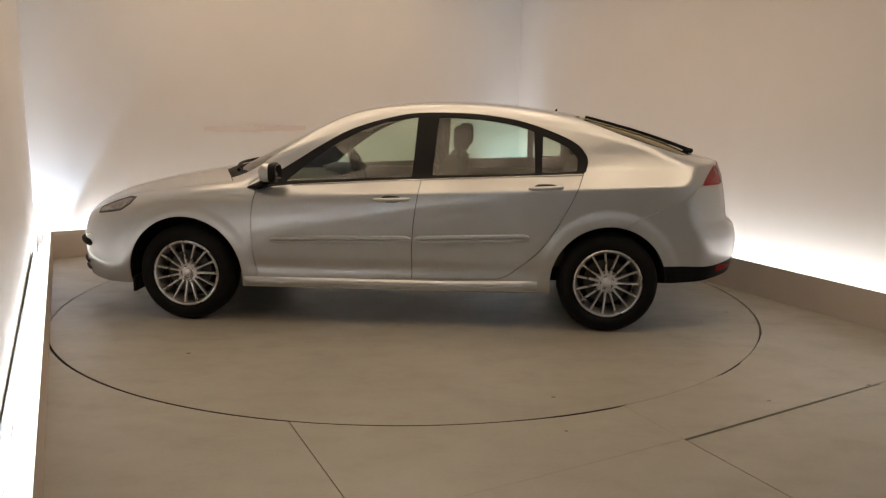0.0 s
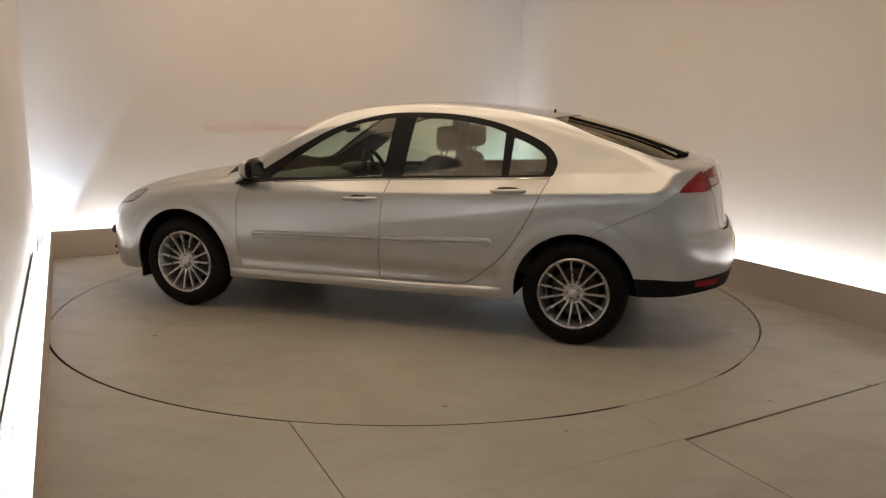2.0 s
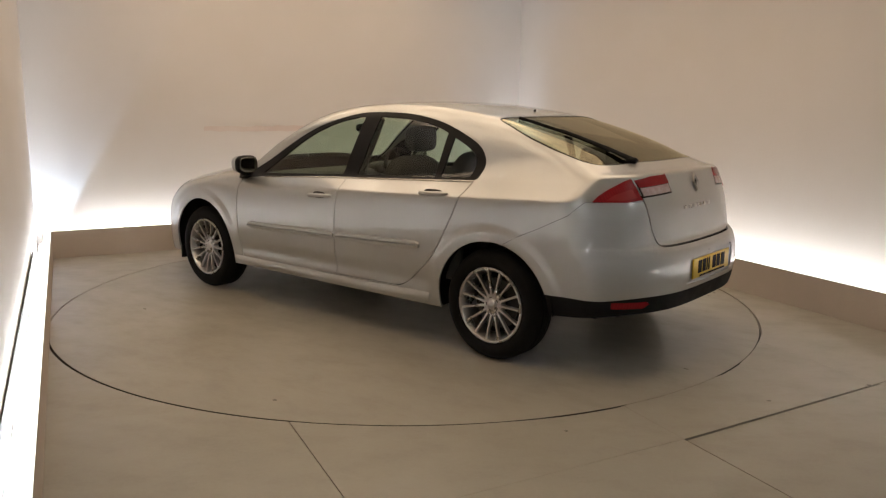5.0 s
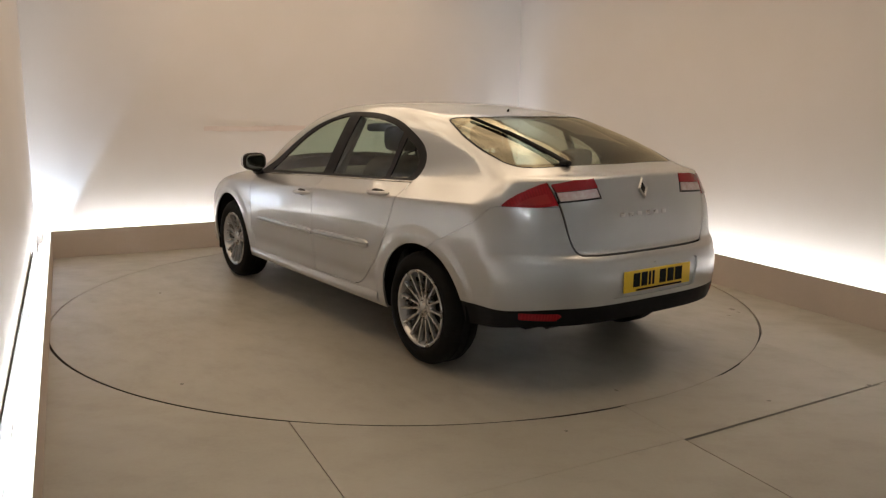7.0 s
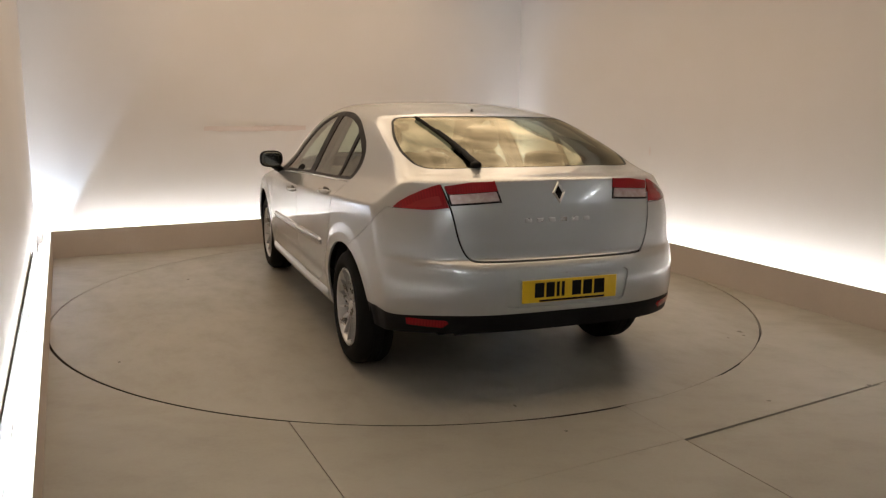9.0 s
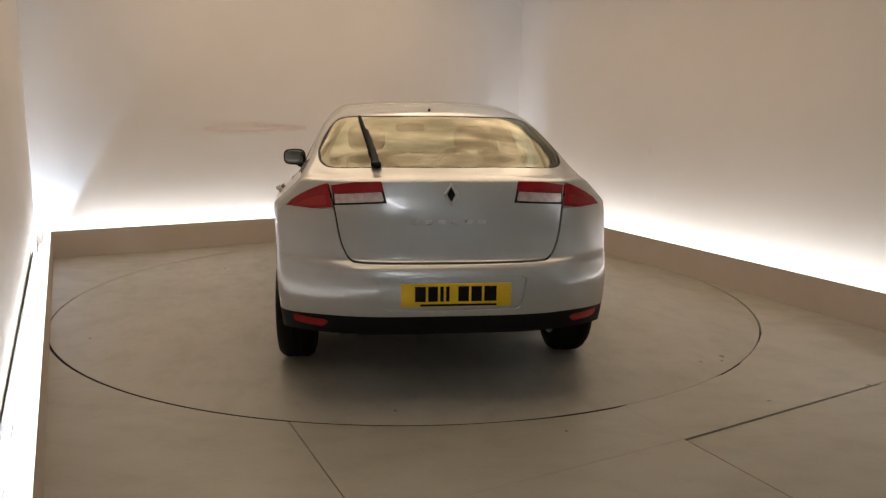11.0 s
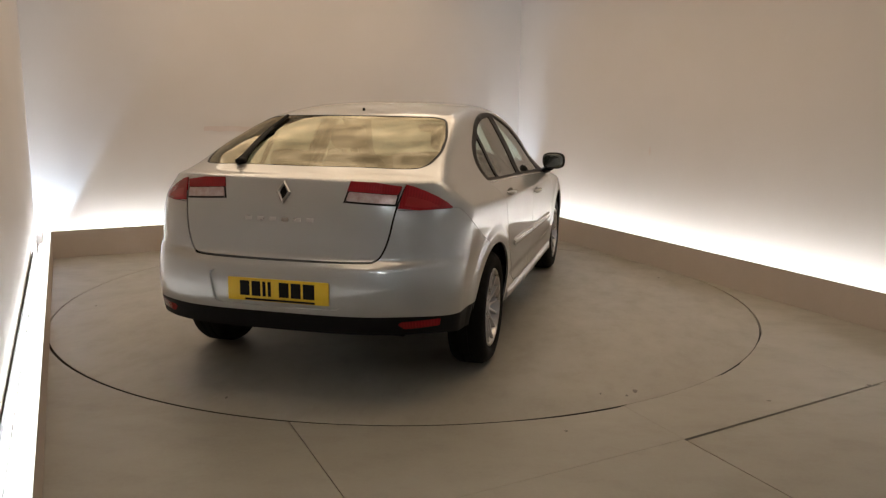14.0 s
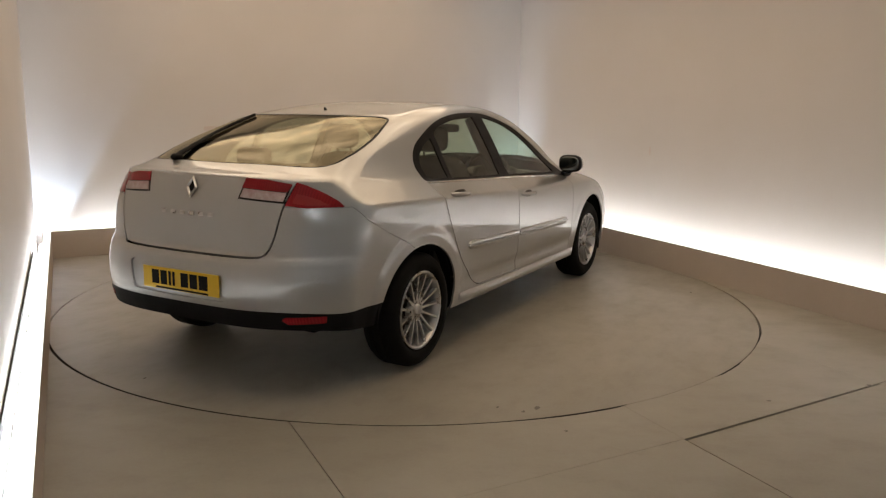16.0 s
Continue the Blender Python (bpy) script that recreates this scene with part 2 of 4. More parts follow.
    for (a, b), (c, d), n in runs:
        for i in range(n):
            f0, f1 = (i + 0.002) / n, (i + 0.998) / n
            p, q = room(a + (c - a) * f0, b + (d - b) * f0, zc if a > -2 or c > -2 else 0.14), room(a + (c - a) * f1, b + (d - b) * f1, zc if a > -2 or c > -2 else 0.14)
            th = tagged(new("tube_light"), "white fluorescent tube hidden behind the kerb", "tube light", group="trough tubes")
            th.matrix_world = Matrix.Translation((p + q) / 2)
            h = (q - p) / 2
            part("tube", tube(bmesh.new(), [-h * 0.995, h * 0.995], 0.019, 12), M_TUBE_DIM if a > 2.5 else M_TUBE, th, "glowing glass tube")
            part("batten", tube(bmesh.new(), [-h + Vector((0, 0, -0.09)), h + Vector((0, 0, -0.09))], 0.03, 4), M_PLASTER, th, "white metal batten")
            for e in (-1, 1):
                part("end_cap", tube(bmesh.new(), [h * e * 0.995, h * e], 0.022, 10), M_PLASTER, th)


def build_entrance_tube(u, radius):
    """A bare tube on its batten, up by the entrance."""
    th = tagged(new("tube_light"), "bare white fluorescent tube on a ceiling batten", "tube light", group="entrance tubes")
    th.matrix_world = Matrix.Translation(room(u, -5.85, WALL_H))
    h = room(0.0, 0.9)
    part("tube", tube(bmesh.new(), [Vector((0, 0, -0.075)) - h, Vector((0, 0, -0.075)) + h], radius, 12), M_BARE, th, "glowing glass tube")
    part("batten", tube(bmesh.new(), [Vector((0, 0, -0.024)) - h, Vector((0, 0, -0.024)) + h], 0.026, 4), M_PLASTER, th, "white metal batten")
    for e in (-1, 1):
        part("end_cap", tube(bmesh.new(), [Vector((0, 0, -0.02)) + h * e, Vector((0, 0, -0.092)) + h * e], 0.016, 8), M_PLASTER, th)


def build_floor():
    """Painted boards round the round hole of the turntable."""
    fl = tagged(new("floor"), "grey-beige painted studio floor boards with dark joints", "floor", kind="structure")
    us = [KL, -1.45, 0.075, 1.52, KR]
    vs = [-7.3, -5.9, -4.45]
    w, thin = 0.0045, 0.0006

    def line(u):
        """The cross joint in front of the turntable runs a little askew."""
        return -2.99 + 0.085 * (u + 1.45) / 1.5 if u < 0.075 else -2.905 + 0.135 * (u - 0.075) / 1.44

    for i in range(4):
        u0, u1 = us[i] + (thin if i == 0 else w * 0.6), us[i + 1] - w * 0.6
        for v0, v1 in zip(vs, vs[1:]):
            slab("floor_board", [(u0, v0 + w), (u1, v0 + w), (u1, v1 - w), (u0, v1 - w)], -0.03, 0.0, M_FLOOR, kind="", parent=fl)
        slab("floor_board", [(u0, vs[-1] + w), (u1, vs[-1] + w), (u1, line(u1) - w * (0.35, 0.35, 3.8, 1.2)[i]), (u0, line(u0) - w * (0.35, 0.35, 3.8, 1.2)[i])], -0.03, 0.0, M_FLOOR, kind="", parent=fl)
    slab("floor_underlay", [(KL, ENTRY + 0.3), (KR, ENTRY + 0.3), (KR, back_v(KR)), (KL, back_v(KL))], -0.045, -0.041, M_JOINT, kind="", parent=fl)
    # boards that the circle bites into
    rr = R_TABLE + 0.001

    def gap(a):
        """The slot round the turntable: widest beside the entrance, nearly closed in places."""
        return float(np.interp((a + 25.4 + 180) % 360 - 180, (-180, -165, -155, -102, -100, -78, -71, -64, -62, -46, -44, -39, -37, -28, -22, 20, 60, 180),
                               (0.005, 0.008, 0.014, 0.012, 0.008, 0.007, 0.015, 0.015, 0.0006, 0.0006, 0.010, 0.010, 0.0010, 0.003, 0.012, 0.008, 0.010, 0.004)))

    def arc(a0, a1):
        return [((rr + gap(a)) * math.cos(radians(a)), (rr + gap(a)) * math.sin(radians(a))) for a in np.linspace(a0, a1, 128)]

    def ang(u, sign):
        return math.degrees(math.atan2(sign * math.sqrt(max(0, rr * rr - u * u)), u))

    for a, b, ga, gb in ((KL, us[1], thin, w * 0.55), (us[1], us[2], w * 0.55, thin), (us[2], us[3], thin, thin), (us[3], KR, thin, w)):
        a2, b2 = a + ga, b - gb
        outline = [(b2 - (0.008 if b == KR else 0), line(b2 - 0.001) + thin)] + list(reversed(arc(ang(max(a2, -rr), -1), ang(min(b2, rr), -1)))) + [(a2, line(a2 + 0.001) + thin)]
        slab("floor_board", outline, -0.03, 0.0, M_FLOOR, kind="", parent=fl)
    outline = [(KL + w, back_v(KL) - 3 * w)] + list(reversed(arc(ang(KR - 2 * w, 1), ang(KL + w, 1)))) + [(KR - 2 * w, back_v(KR) - 3 * w)]
    slab("floor_board", outline, -0.03, 0.0, M_FLOOR, kind="", parent=fl)


def build_turntable():
    tt = tagged(new("turntable"), "round grey-beige painted car turntable, flush with the floor", "turntable")
    bm = lathe(bmesh.new(), [(0.0005, 0.0), (1.2, 0.0), (R_TABLE - 0.0012, 0.0), (R_TABLE - 0.0012, -0.03), (0.0005, -0.03)], 180, "Z")
    part("deck", bm, M_TABLE, tt)
    # Dark band added over the deck's side, so no lit paint shows in the slot.
    part("edging", lathe(bmesh.new(), [(R_TABLE - 0.0011, -0.0012), (R_TABLE, -0.0012), (R_TABLE, -0.03), (R_TABLE - 0.0011, -0.03)], 180, "Z", True), M_JOINT, tt, "dark edge band added so that the slot looks dark")
    part("rim", lathe(bmesh.new(), [(R_TABLE - 0.05, -0.032), (R_TABLE + 0.016, -0.032), (R_TABLE + 0.016, -0.04), (R_TABLE - 0.05, -0.04)], 120, "Z", True), M_JOINT, tt, "dark recessed rim")
    return tt


def build_ceiling_light():
    cl = tagged(new("ceiling_light"), "large warm fabric diffuser panel below the ceiling", "ceiling light")
    p = room(0.0, 0.0, WALL_H - 0.15)
    cl.matrix_world = pose(p.x, p.y, p.z, 0, 0, 25.4)
    bm = bmesh.new()
    bmesh.ops.create_grid(bm, x_segments=36, y_segments=60, size=1.0)
    for v in bm.verts:
        v.co = Vector((v.co.x * 1.95, v.co.y * 2.65, 0.0))
        v.co.z = 0.03 * noise.noise(v.co * 1.3) + 0.015 * noise.noise(v.co * 4)
    for f in bm.faces:
        f.smooth = True
    part("diffuser", bm, M_PANEL, cl, "glowing creased cream fabric")
    for x, y, sx, sy in ((0, 2.70, 4.0, 0.06), (0, -2.70, 4.0, 0.06), (1.99, 0, 0.06, 5.3), (-1.99, 0, 0.06, 5.3)):
        boxed("frame", (x, y, 0.03), (sx, sy, 0.14), M_KERB, cl, "grey metal frame", None, 0.006)
    for x in (-1.99, 1.99):
        for y in (-2.5, 2.5):
            boxed("hanger", (x, y, 0.12), (0.012, 0.012, 0.06), M_KERB, cl, "thin steel hanger")


def build_uplighter(u, v):
    up = tagged(new("uplighter"), "small white uplighter can hidden in the trough corner", "uplighter", group="corner uplighters")
    up.matrix_world = Matrix.Translation(room(u, v, 0.0))
    part("can", lathe(bmesh.new(), [(0.0005, -0.045), (0.06, -0.045), (0.06, 0.012), (0.054, 0.012), (0.054, -0.035), (0.0005, -0.035)], 24, "Z"), M_PLASTER, up, "open white metal can", True)


build_uplighter(2.62, 2.95)
build_uplighter(-2.50, 2.70)
build_room()
build_ceiling_light()
build_entrance_tube(-2.45, 0.014)
build_entrance_tube(2.55, 0.006)
build_floor()
TABLE = build_turntable()


def scuff(parent, x, y, size, seed, material, z=0.0012, flat=1.0):
    """A small ragged chip in the paint."""
    rnd = random.Random(seed)
    bm = bmesh.new()
    n = 11
    ring = [(x + size * rnd.uniform(0.4, 1.0) * math.cos(2 * math.pi * i / n), y + flat * size * rnd.uniform(0.4, 1.0) * math.sin(2 * math.pi * i / n)) for i in range(n)]
    prism(bm, ring, z - 0.001, z)
    return part("paint_chip", bm, material, parent, "small worn chip in the paint")


def wall_mark(u0, u1, z, h, seed):
    """A faint rubbed band on the back wall."""
    rnd = random.Random(seed)
    n = 24
    us = np.linspace(u0, u1, n)
    top = [(u, z + h * rnd.uniform(0.5, 1.0)) for u in us]
    low = [(u, z - h * rnd.uniform(0.5, 1.0)) for u in us]
    bm = prism(bmesh.new(), top + low[::-1], 0.0, 0.0015, lambda a, b, d: room(a, back_v(a) + GAP_B - 0.0035 + d * 0.5, b))
    part("rub_shadow_mark", bm, M_WALLMARK, bpy.data.objects["wall_back"], "faint rubbed band on the plaster")


wall_mark(-1.02, 0.75, 1.165, 0.034, 3)
# Small hook shadow put on the right wall as a darker patch.
mark = prism(bmesh.new(), [(0.012 * math.cos(a) + 0.62, 0.045 * math.sin(a) + 1.01) for a in np.linspace(0, 2 * math.pi, 12, endpoint=False)], 0.0, 0.0012, lambda a, b, d: room(KR + GAP_R - 0.003 + d, a, b))
part("rub_shadow_mark", mark, M_WALLMARK, bpy.data.objects["wall_right"], "small hook shadow painted on the plaster")
FLOOR = bpy.data.objects["floor"]
for i, (u, v, r) in enumerate(((0.785, -2.72, 0.014), (1.45, -2.77, 0.020), (1.41, -2.785, 0.012), (-0.35, -2.62, 0.012))):
    p = room(u, v)
    scuff(FLOOR, p.x, p.y, r, i, M_STAIN, flat=0.7)
for i, (a, r, q) in enumerate(((-47.5, 2.35, 0.030), (-49.5, 2.38, 0.018), (-52.0, 2.30, 0.014), (30.0, 2.2, 0.02), (140.0, 1.9, 0.02), (201.0, 2.25, 0.018), (260.0, 2.3, 0.016))):
    scuff(TABLE, r * math.cos(radians(a + 90.0)), r * math.sin(radians(a + 90.0)), q, 20 + i, M_STAIN, flat=0.6)


# ---- car body surface (x forward, y to the car's left, z up; origin under the middle of the wheelbase) ----
def spline(pts, n=8):
    p = np.array(pts, float)
    e = np.vstack([2 * p[0] - p[1], p, 2 * p[-1] - p[-2]])
    out = []
    for i in range(1, len(e) - 2):
        a, b, c, d = e[i - 1:i + 3]
        for t in np.linspace(0, 1, n, endpoint=False):
            out.append(0.5 * (2 * b + (c - a) * t + (2 * a - 5 * b + 4 * c - d) * t ** 2 + (3 * b - a - 3 * c + d) * t ** 3))
    out.append(p[-1])
    return np.array(out)


def smooth(a, b, x):
    t = np.clip((x - a) / (b - a), 0, 1)
    return t * t * (3 - 2 * t)


def poly_sdf(px, pz, poly):
    """Signed distance to a closed polygon, negative inside."""
    d2 = np.full(px.shape, 1e9)
    inside = np.zeros(px.shape, bool)
    for (ax, az), (bx, bz) in zip(poly, np.roll(poly, -1, axis=0)):
        ex, ez, wx, wz = bx - ax, bz - az, px - ax, pz - az
        t = np.clip((wx * ex + wz * ez) / (ex * ex + ez * ez + 1e-12), 0, 1)
        d2 = np.minimum(d2, (wx - t * ex) ** 2 + (wz - t * ez) ** 2)
        c = ((az > pz) != (bz > pz))
        with np.errstate(divide="ignore", invalid="ignore"):
            inside ^= c & (px < ex * wz / (ez if ez else 1e-12) + ax)
    d = np.sqrt(d2)
    return np.where(inside, -d, d)


PROFILE = spline([(2.22, 0.16), (2.315, 0.24), (2.345, 0.40), (2.335, 0.56), (2.26, 0.69), (2.04, 0.815), (1.72, 0.90), (1.42, 0.952),
                  (1.22, 0.982), (1.0, 1.078), (0.65, 1.255), (0.40, 1.362), (0.15, 1.422), (-0.15, 1.448), (-0.45, 1.452),
                  (-0.78, 1.434), (-1.12, 1.384), (-1.35, 1.331), (-1.62, 1.257), (-1.80, 1.195), (-1.93, 1.142), (-2.05, 1.102), (-2.105, 1.090), (-2.135, 1.081), (-2.150, 1.060),
                  (-2.190, 0.94), (-2.213, 0.80), (-2.222, 0.735), (-2.231, 0.712), (-2.256, 0.692), (-2.280, 0.660), (-2.298, 0.58), (-2.292, 0.46), (-2.25, 0.32), (-2.15, 0.16)], 8)
HALF = spline([(0.10, 0.80), (0.22, 0.858), (0.30, 0.872), (0.42, 0.886), (0.55, 0.894), (0.68, 0.899), (0.78, 0.900), (0.835, 0.897), (0.866, 0.889), (0.890, 0.873), (0.92, 0.847),
               (0.955, 0.812), (1.0, 0.783), (1.10, 0.735), (1.20, 0.683), (1.30, 0.627), (1.38, 0.575), (1.50, 0.49)], 30)


# the same section behind the doors, where the shoulder breaks sharply
HALF_REAR = spline([(0.10, 0.80), (0.22, 0.858), (0.30, 0.872), (0.42, 0.886), (0.55, 0.895), (0.68, 0.901), (0.78, 0.904), (0.835, 0.905), (0.862, 0.9045), (0.873, 0.902), (0.879, 0.897),
                    (0.886, 0.889), (0.92, 0.852), (0.955, 0.818), (1.0, 0.783), (1.10, 0.735), (1.20, 0.683), (1.30, 0.627), (1.38, 0.575), (1.50, 0.49)], 30)


def half_width(x, z):
    """Half the car's width at x, z."""
    ze = z + 0.038 * x
    crisp = smooth(0.8, -0.7, x)
    w = np.interp(ze, HALF[:, 0], HALF[:, 1]) * (1 - crisp) + np.interp(ze, HALF_REAR[:, 0], HALF_REAR[:, 1]) * crisp
    w = w - 0.030 * smooth(0.9, 2.2, x) - 0.055 * smooth(0.9, 2.1, -x)
    w = w - smooth(0.93, 1.1, ze) * (0.022 * smooth(0.5, 1.6, -x) + 0.05 * smooth(0.3, 1.2, x))
    # raised lips round the wheel arches and the tuck above the sills
    for wx in (1.378, -1.378):
        r = np.hypot(x - wx, z - 0.318)
        w = w + 0.011 * smooth(0.475, 0.415, r) * smooth(0.2, 0.5, z)
    w = w - 0.012 * np.exp(-((z - 0.385) / 0.045) ** 2) * smooth(1.0, 0.85, np.abs(x))
    return w


def body_field(p):
    """Below 0 inside the car's body."""
    x, y, z = p[..., 0], np.abs(p[..., 1]), p[..., 2]
    rear = 0.245 * (y / 0.79) ** 4 + 0.012 * y * y
    front = 0.33 * (y / 0.80) ** 3 + 0.06 * y * y
    up = smooth(0.95, 1.15, z)
    xs = x - rear * smooth(0.2, -1.7, x) * (1 + 0.25 * up) + front * smooth(0.1, 1.7, x) * (1 - 0.2 * up)
    xs = xs + 0.024 * smooth(0.42, 0.72, y) * smooth(0.655, 0.73, z) * smooth(1.02, 0.85, z) * smooth(-1.7, -1.95, x)
    zs = z + (0.042 - 0.034 * smooth(-0.7, -1.35, x)) * (y / 0.62) ** 2.6 * smooth(0.75, 1.0, z)
    f1 = poly_sdf(xs, zs, PROFILE)
    f2 = (y - half_width(x, z)) * 0.93
    k = 0.04 + 0.03 * smooth(1.0, 2.0, x) + 0.03 * smooth(1.1, 1.3, z)
    h = np.clip(0.5 + 0.5 * (f1 - f2) / k, 0, 1)
    return f2 + (f1 - f2) * h + k * h * (1 - h)


def on_body(o, d, far=1.6):
    """Along each ray o + t d, from inside, the place where it leaves the body."""
    lo, hi = np.full(len(o), 0.02), np.full(len(o), far)
    for _ in range(20):
        mid = (lo + hi) / 2
        inside = body_field(o + d * mid[:, None]) < 0
        lo, hi = np.where(inside, mid, lo), np.where(inside, hi, mid)
    return o + d * lo[:, None]


def body_normal(p, h=0.007):
    n = np.stack([body_field(p + e) - body_field(p - e) for e in np.eye(3) * h], 1)
    return n / (np.linalg.norm(n, axis=1)[:, None] + 1e-12)


# ---- the car ----
def poly(*pts, n=0):
    p = spline(list(pts) + [pts[0]], n)[:-1] if n else np.array(pts, float)
    return p


DLO = np.vstack([spline([(0.955, 0.882), (0.70, 1.036), (0.49, 1.168), (0.281, 1.277), (0.0, 1.357), (-0.22, 1.379), (-0.548, 1.371), (-0.836, 1.324),
                         (-1.085, 1.236), (-1.19, 1.172), (-1.236, 1.095), (-1.222, 1.022)], 5),
                 [(-1.205, 1.010), (-0.74, 0.988), (-0.04, 0.957), (0.64, 0.917)]])
GLASS_F = np.vstack([spline([(0.72, 0.935), (0.553, 1.066), (0.344, 1.207), (0.134, 1.301), (-0.06, 1.345)], 5), [(-0.135, 1.352), (-0.115, 0.975)]])
GLASS_R = np.vstack([[(-0.245, 0.983)], spline([(-0.275, 1.353), (-0.55, 1.341), (-0.78, 1.303), (-0.892, 1.266)], 5), [(-0.90, 1.008)]])
GLASS_Q = np.vstack([[(-0.945, 1.012)], spline([(-0.95, 1.242), (-1.06, 1.197), (-1.145, 1.143), (-1.170, 1.085), (-1.158, 1.024)], 5)])
DOOR_F = np.vstack([[(0.893, 0.875)], spline([(0.917, 0.74), (0.922, 0.53), (0.895, 0.335), (0.865, 0.305)], 4), [(-0.115, 0.318)],
                    spline([(-0.122, 0.33), (-0.130, 0.657), (-0.182, 0.985)], 3), [(-0.18, 1.2), (0.6, 1.2), (0.95, 0.91)]])
DOOR_R = np.vstack([spline([(-0.182, 0.985), (-0.130, 0.657), (-0.122, 0.33)], 3), [(-0.125, 0.319)], spline([(-0.66, 0.328), (-0.72, 0.345), (-0.80, 0.40),
                    (-0.958, 0.545), (-1.10, 0.775), (-1.185, 0.96), (-1.21, 1.03)], 4), [(-1.1, 1.2), (-0.18, 1.2)]])
SCREEN_R = spline([(-1.205, 0), (-1.20, 0.3), (-1.168, 0.46), (-1.195, 0.525), (-1.30, 0.562), (-1.45, 0.598), (-1.62, 0.617), (-1.73, 0.613), (-1.82, 0.592), (-1.895, 0.54), (-1.945, 0.42), (-1.97, 0.2), (-1.977, 0)], 4)
SCREEN_R = SCREEN_R * [1, 1.035]
SCREEN_R = np.vstack([SCREEN_R, SCREEN_R[::-1][1:-1] * [1, -1]])
SCREEN_F = spline([(0.36, 0), (0.35, 0.3), (0.335, 0.43), (0.42, 0.495), (0.7, 0.59), (0.95, 0.65), (1.07, 0.54), (1.15, 0.33), (1.18, 0)], 4)
SCREEN_F = np.vstack([SCREEN_F, SCREEN_F[::-1][1:-1] * [1, -1]])
GATE = spline([(0.0, 0.700), (0.25, 0.701), (0.43, 0.704), (0.475, 0.714), (0.503, 0.75), (0.527, 0.82), (0.551, 0.95), (0.575, 1.04), (0.61, 1.14)], 4)
GATE = np.vstack([GATE, [(0.61, 1.6), (0.0, 1.6)]])
GATE = np.vstack([GATE, (GATE * [-1, 1])[::-1]])
LAMP_OUT = poly((0.557, 0.953), (0.65, 0.942), (0.782, 0.946), (0.755, 0.974), (0.710, 1.004), (0.660, 1.030), (0.615, 1.050), (0.580, 1.060))
LAMP_CORE = poly((0.585, 0.964), (0.655, 0.953), (0.728, 0.954), (0.69, 0.980), (0.63, 1.000), (0.592, 1.008))
LAMP_IN = poly((0.304, 0.976), (0.315, 1.02), (0.327, 1.074), (0.45, 1.070), (0.566, 1.052), (0.550, 0.962))
LAMP_CLEAR = poly((0.316, 0.984), (0.328, 1.026), (0.549, 1.011), (0.543, 0.971))
PLATE_WELL = poly((0.0, 0.642), (0.335, 0.640), (0.352, 0.628), (0.325, 0.495), (0.305, 0.484), (0.0, 0.480))
REFLECTOR = poly((0.755, 0.428), (0.60, 0.428), (0.585, 0.415), (0.61, 0.392), (0.75, 0.394))
LAMP_BRAKE = poly((0.318, 1.029), (0.329, 1.073), (0.45, 1.069), (0.565, 1.051), (0.552, 1.014))
BUMPER_R = np.array([(-1.925, 0.945), (-1.855, 0.873), (-1.676, 0.785), (-1.553, 0.730), (-1.47, 0.68), (-1.45, 0.0), (-2.6, 0.0), (-2.6, 0.945)])
HOOD = spline([(2.16, 0.0), (2.13, 0.3), (2.02, 0.55), (1.80, 0.66), (1.40, 0.735), (1.08, 0.745)], 4)
HOOD = np.vstack([HOOD, [(1.14, 0.60), (1.25, 0.35), (1.285, 0.0)]])
HOOD = np.vstack([HOOD, HOOD[::-1][1:-1] * [1, -1]])
LAMP_FRONT = poly((1.735, 0.806), (1.755, 0.765), (1.82, 0.722), (1.93, 0.700), (2.05, 0.68), (2.05, 0.72), (1.93, 0.765), (1.80, 0.806))
WHEELS = ((1.378, 0.318), (-1.378, 0.318))
ARCH = (0.383, 0.368)


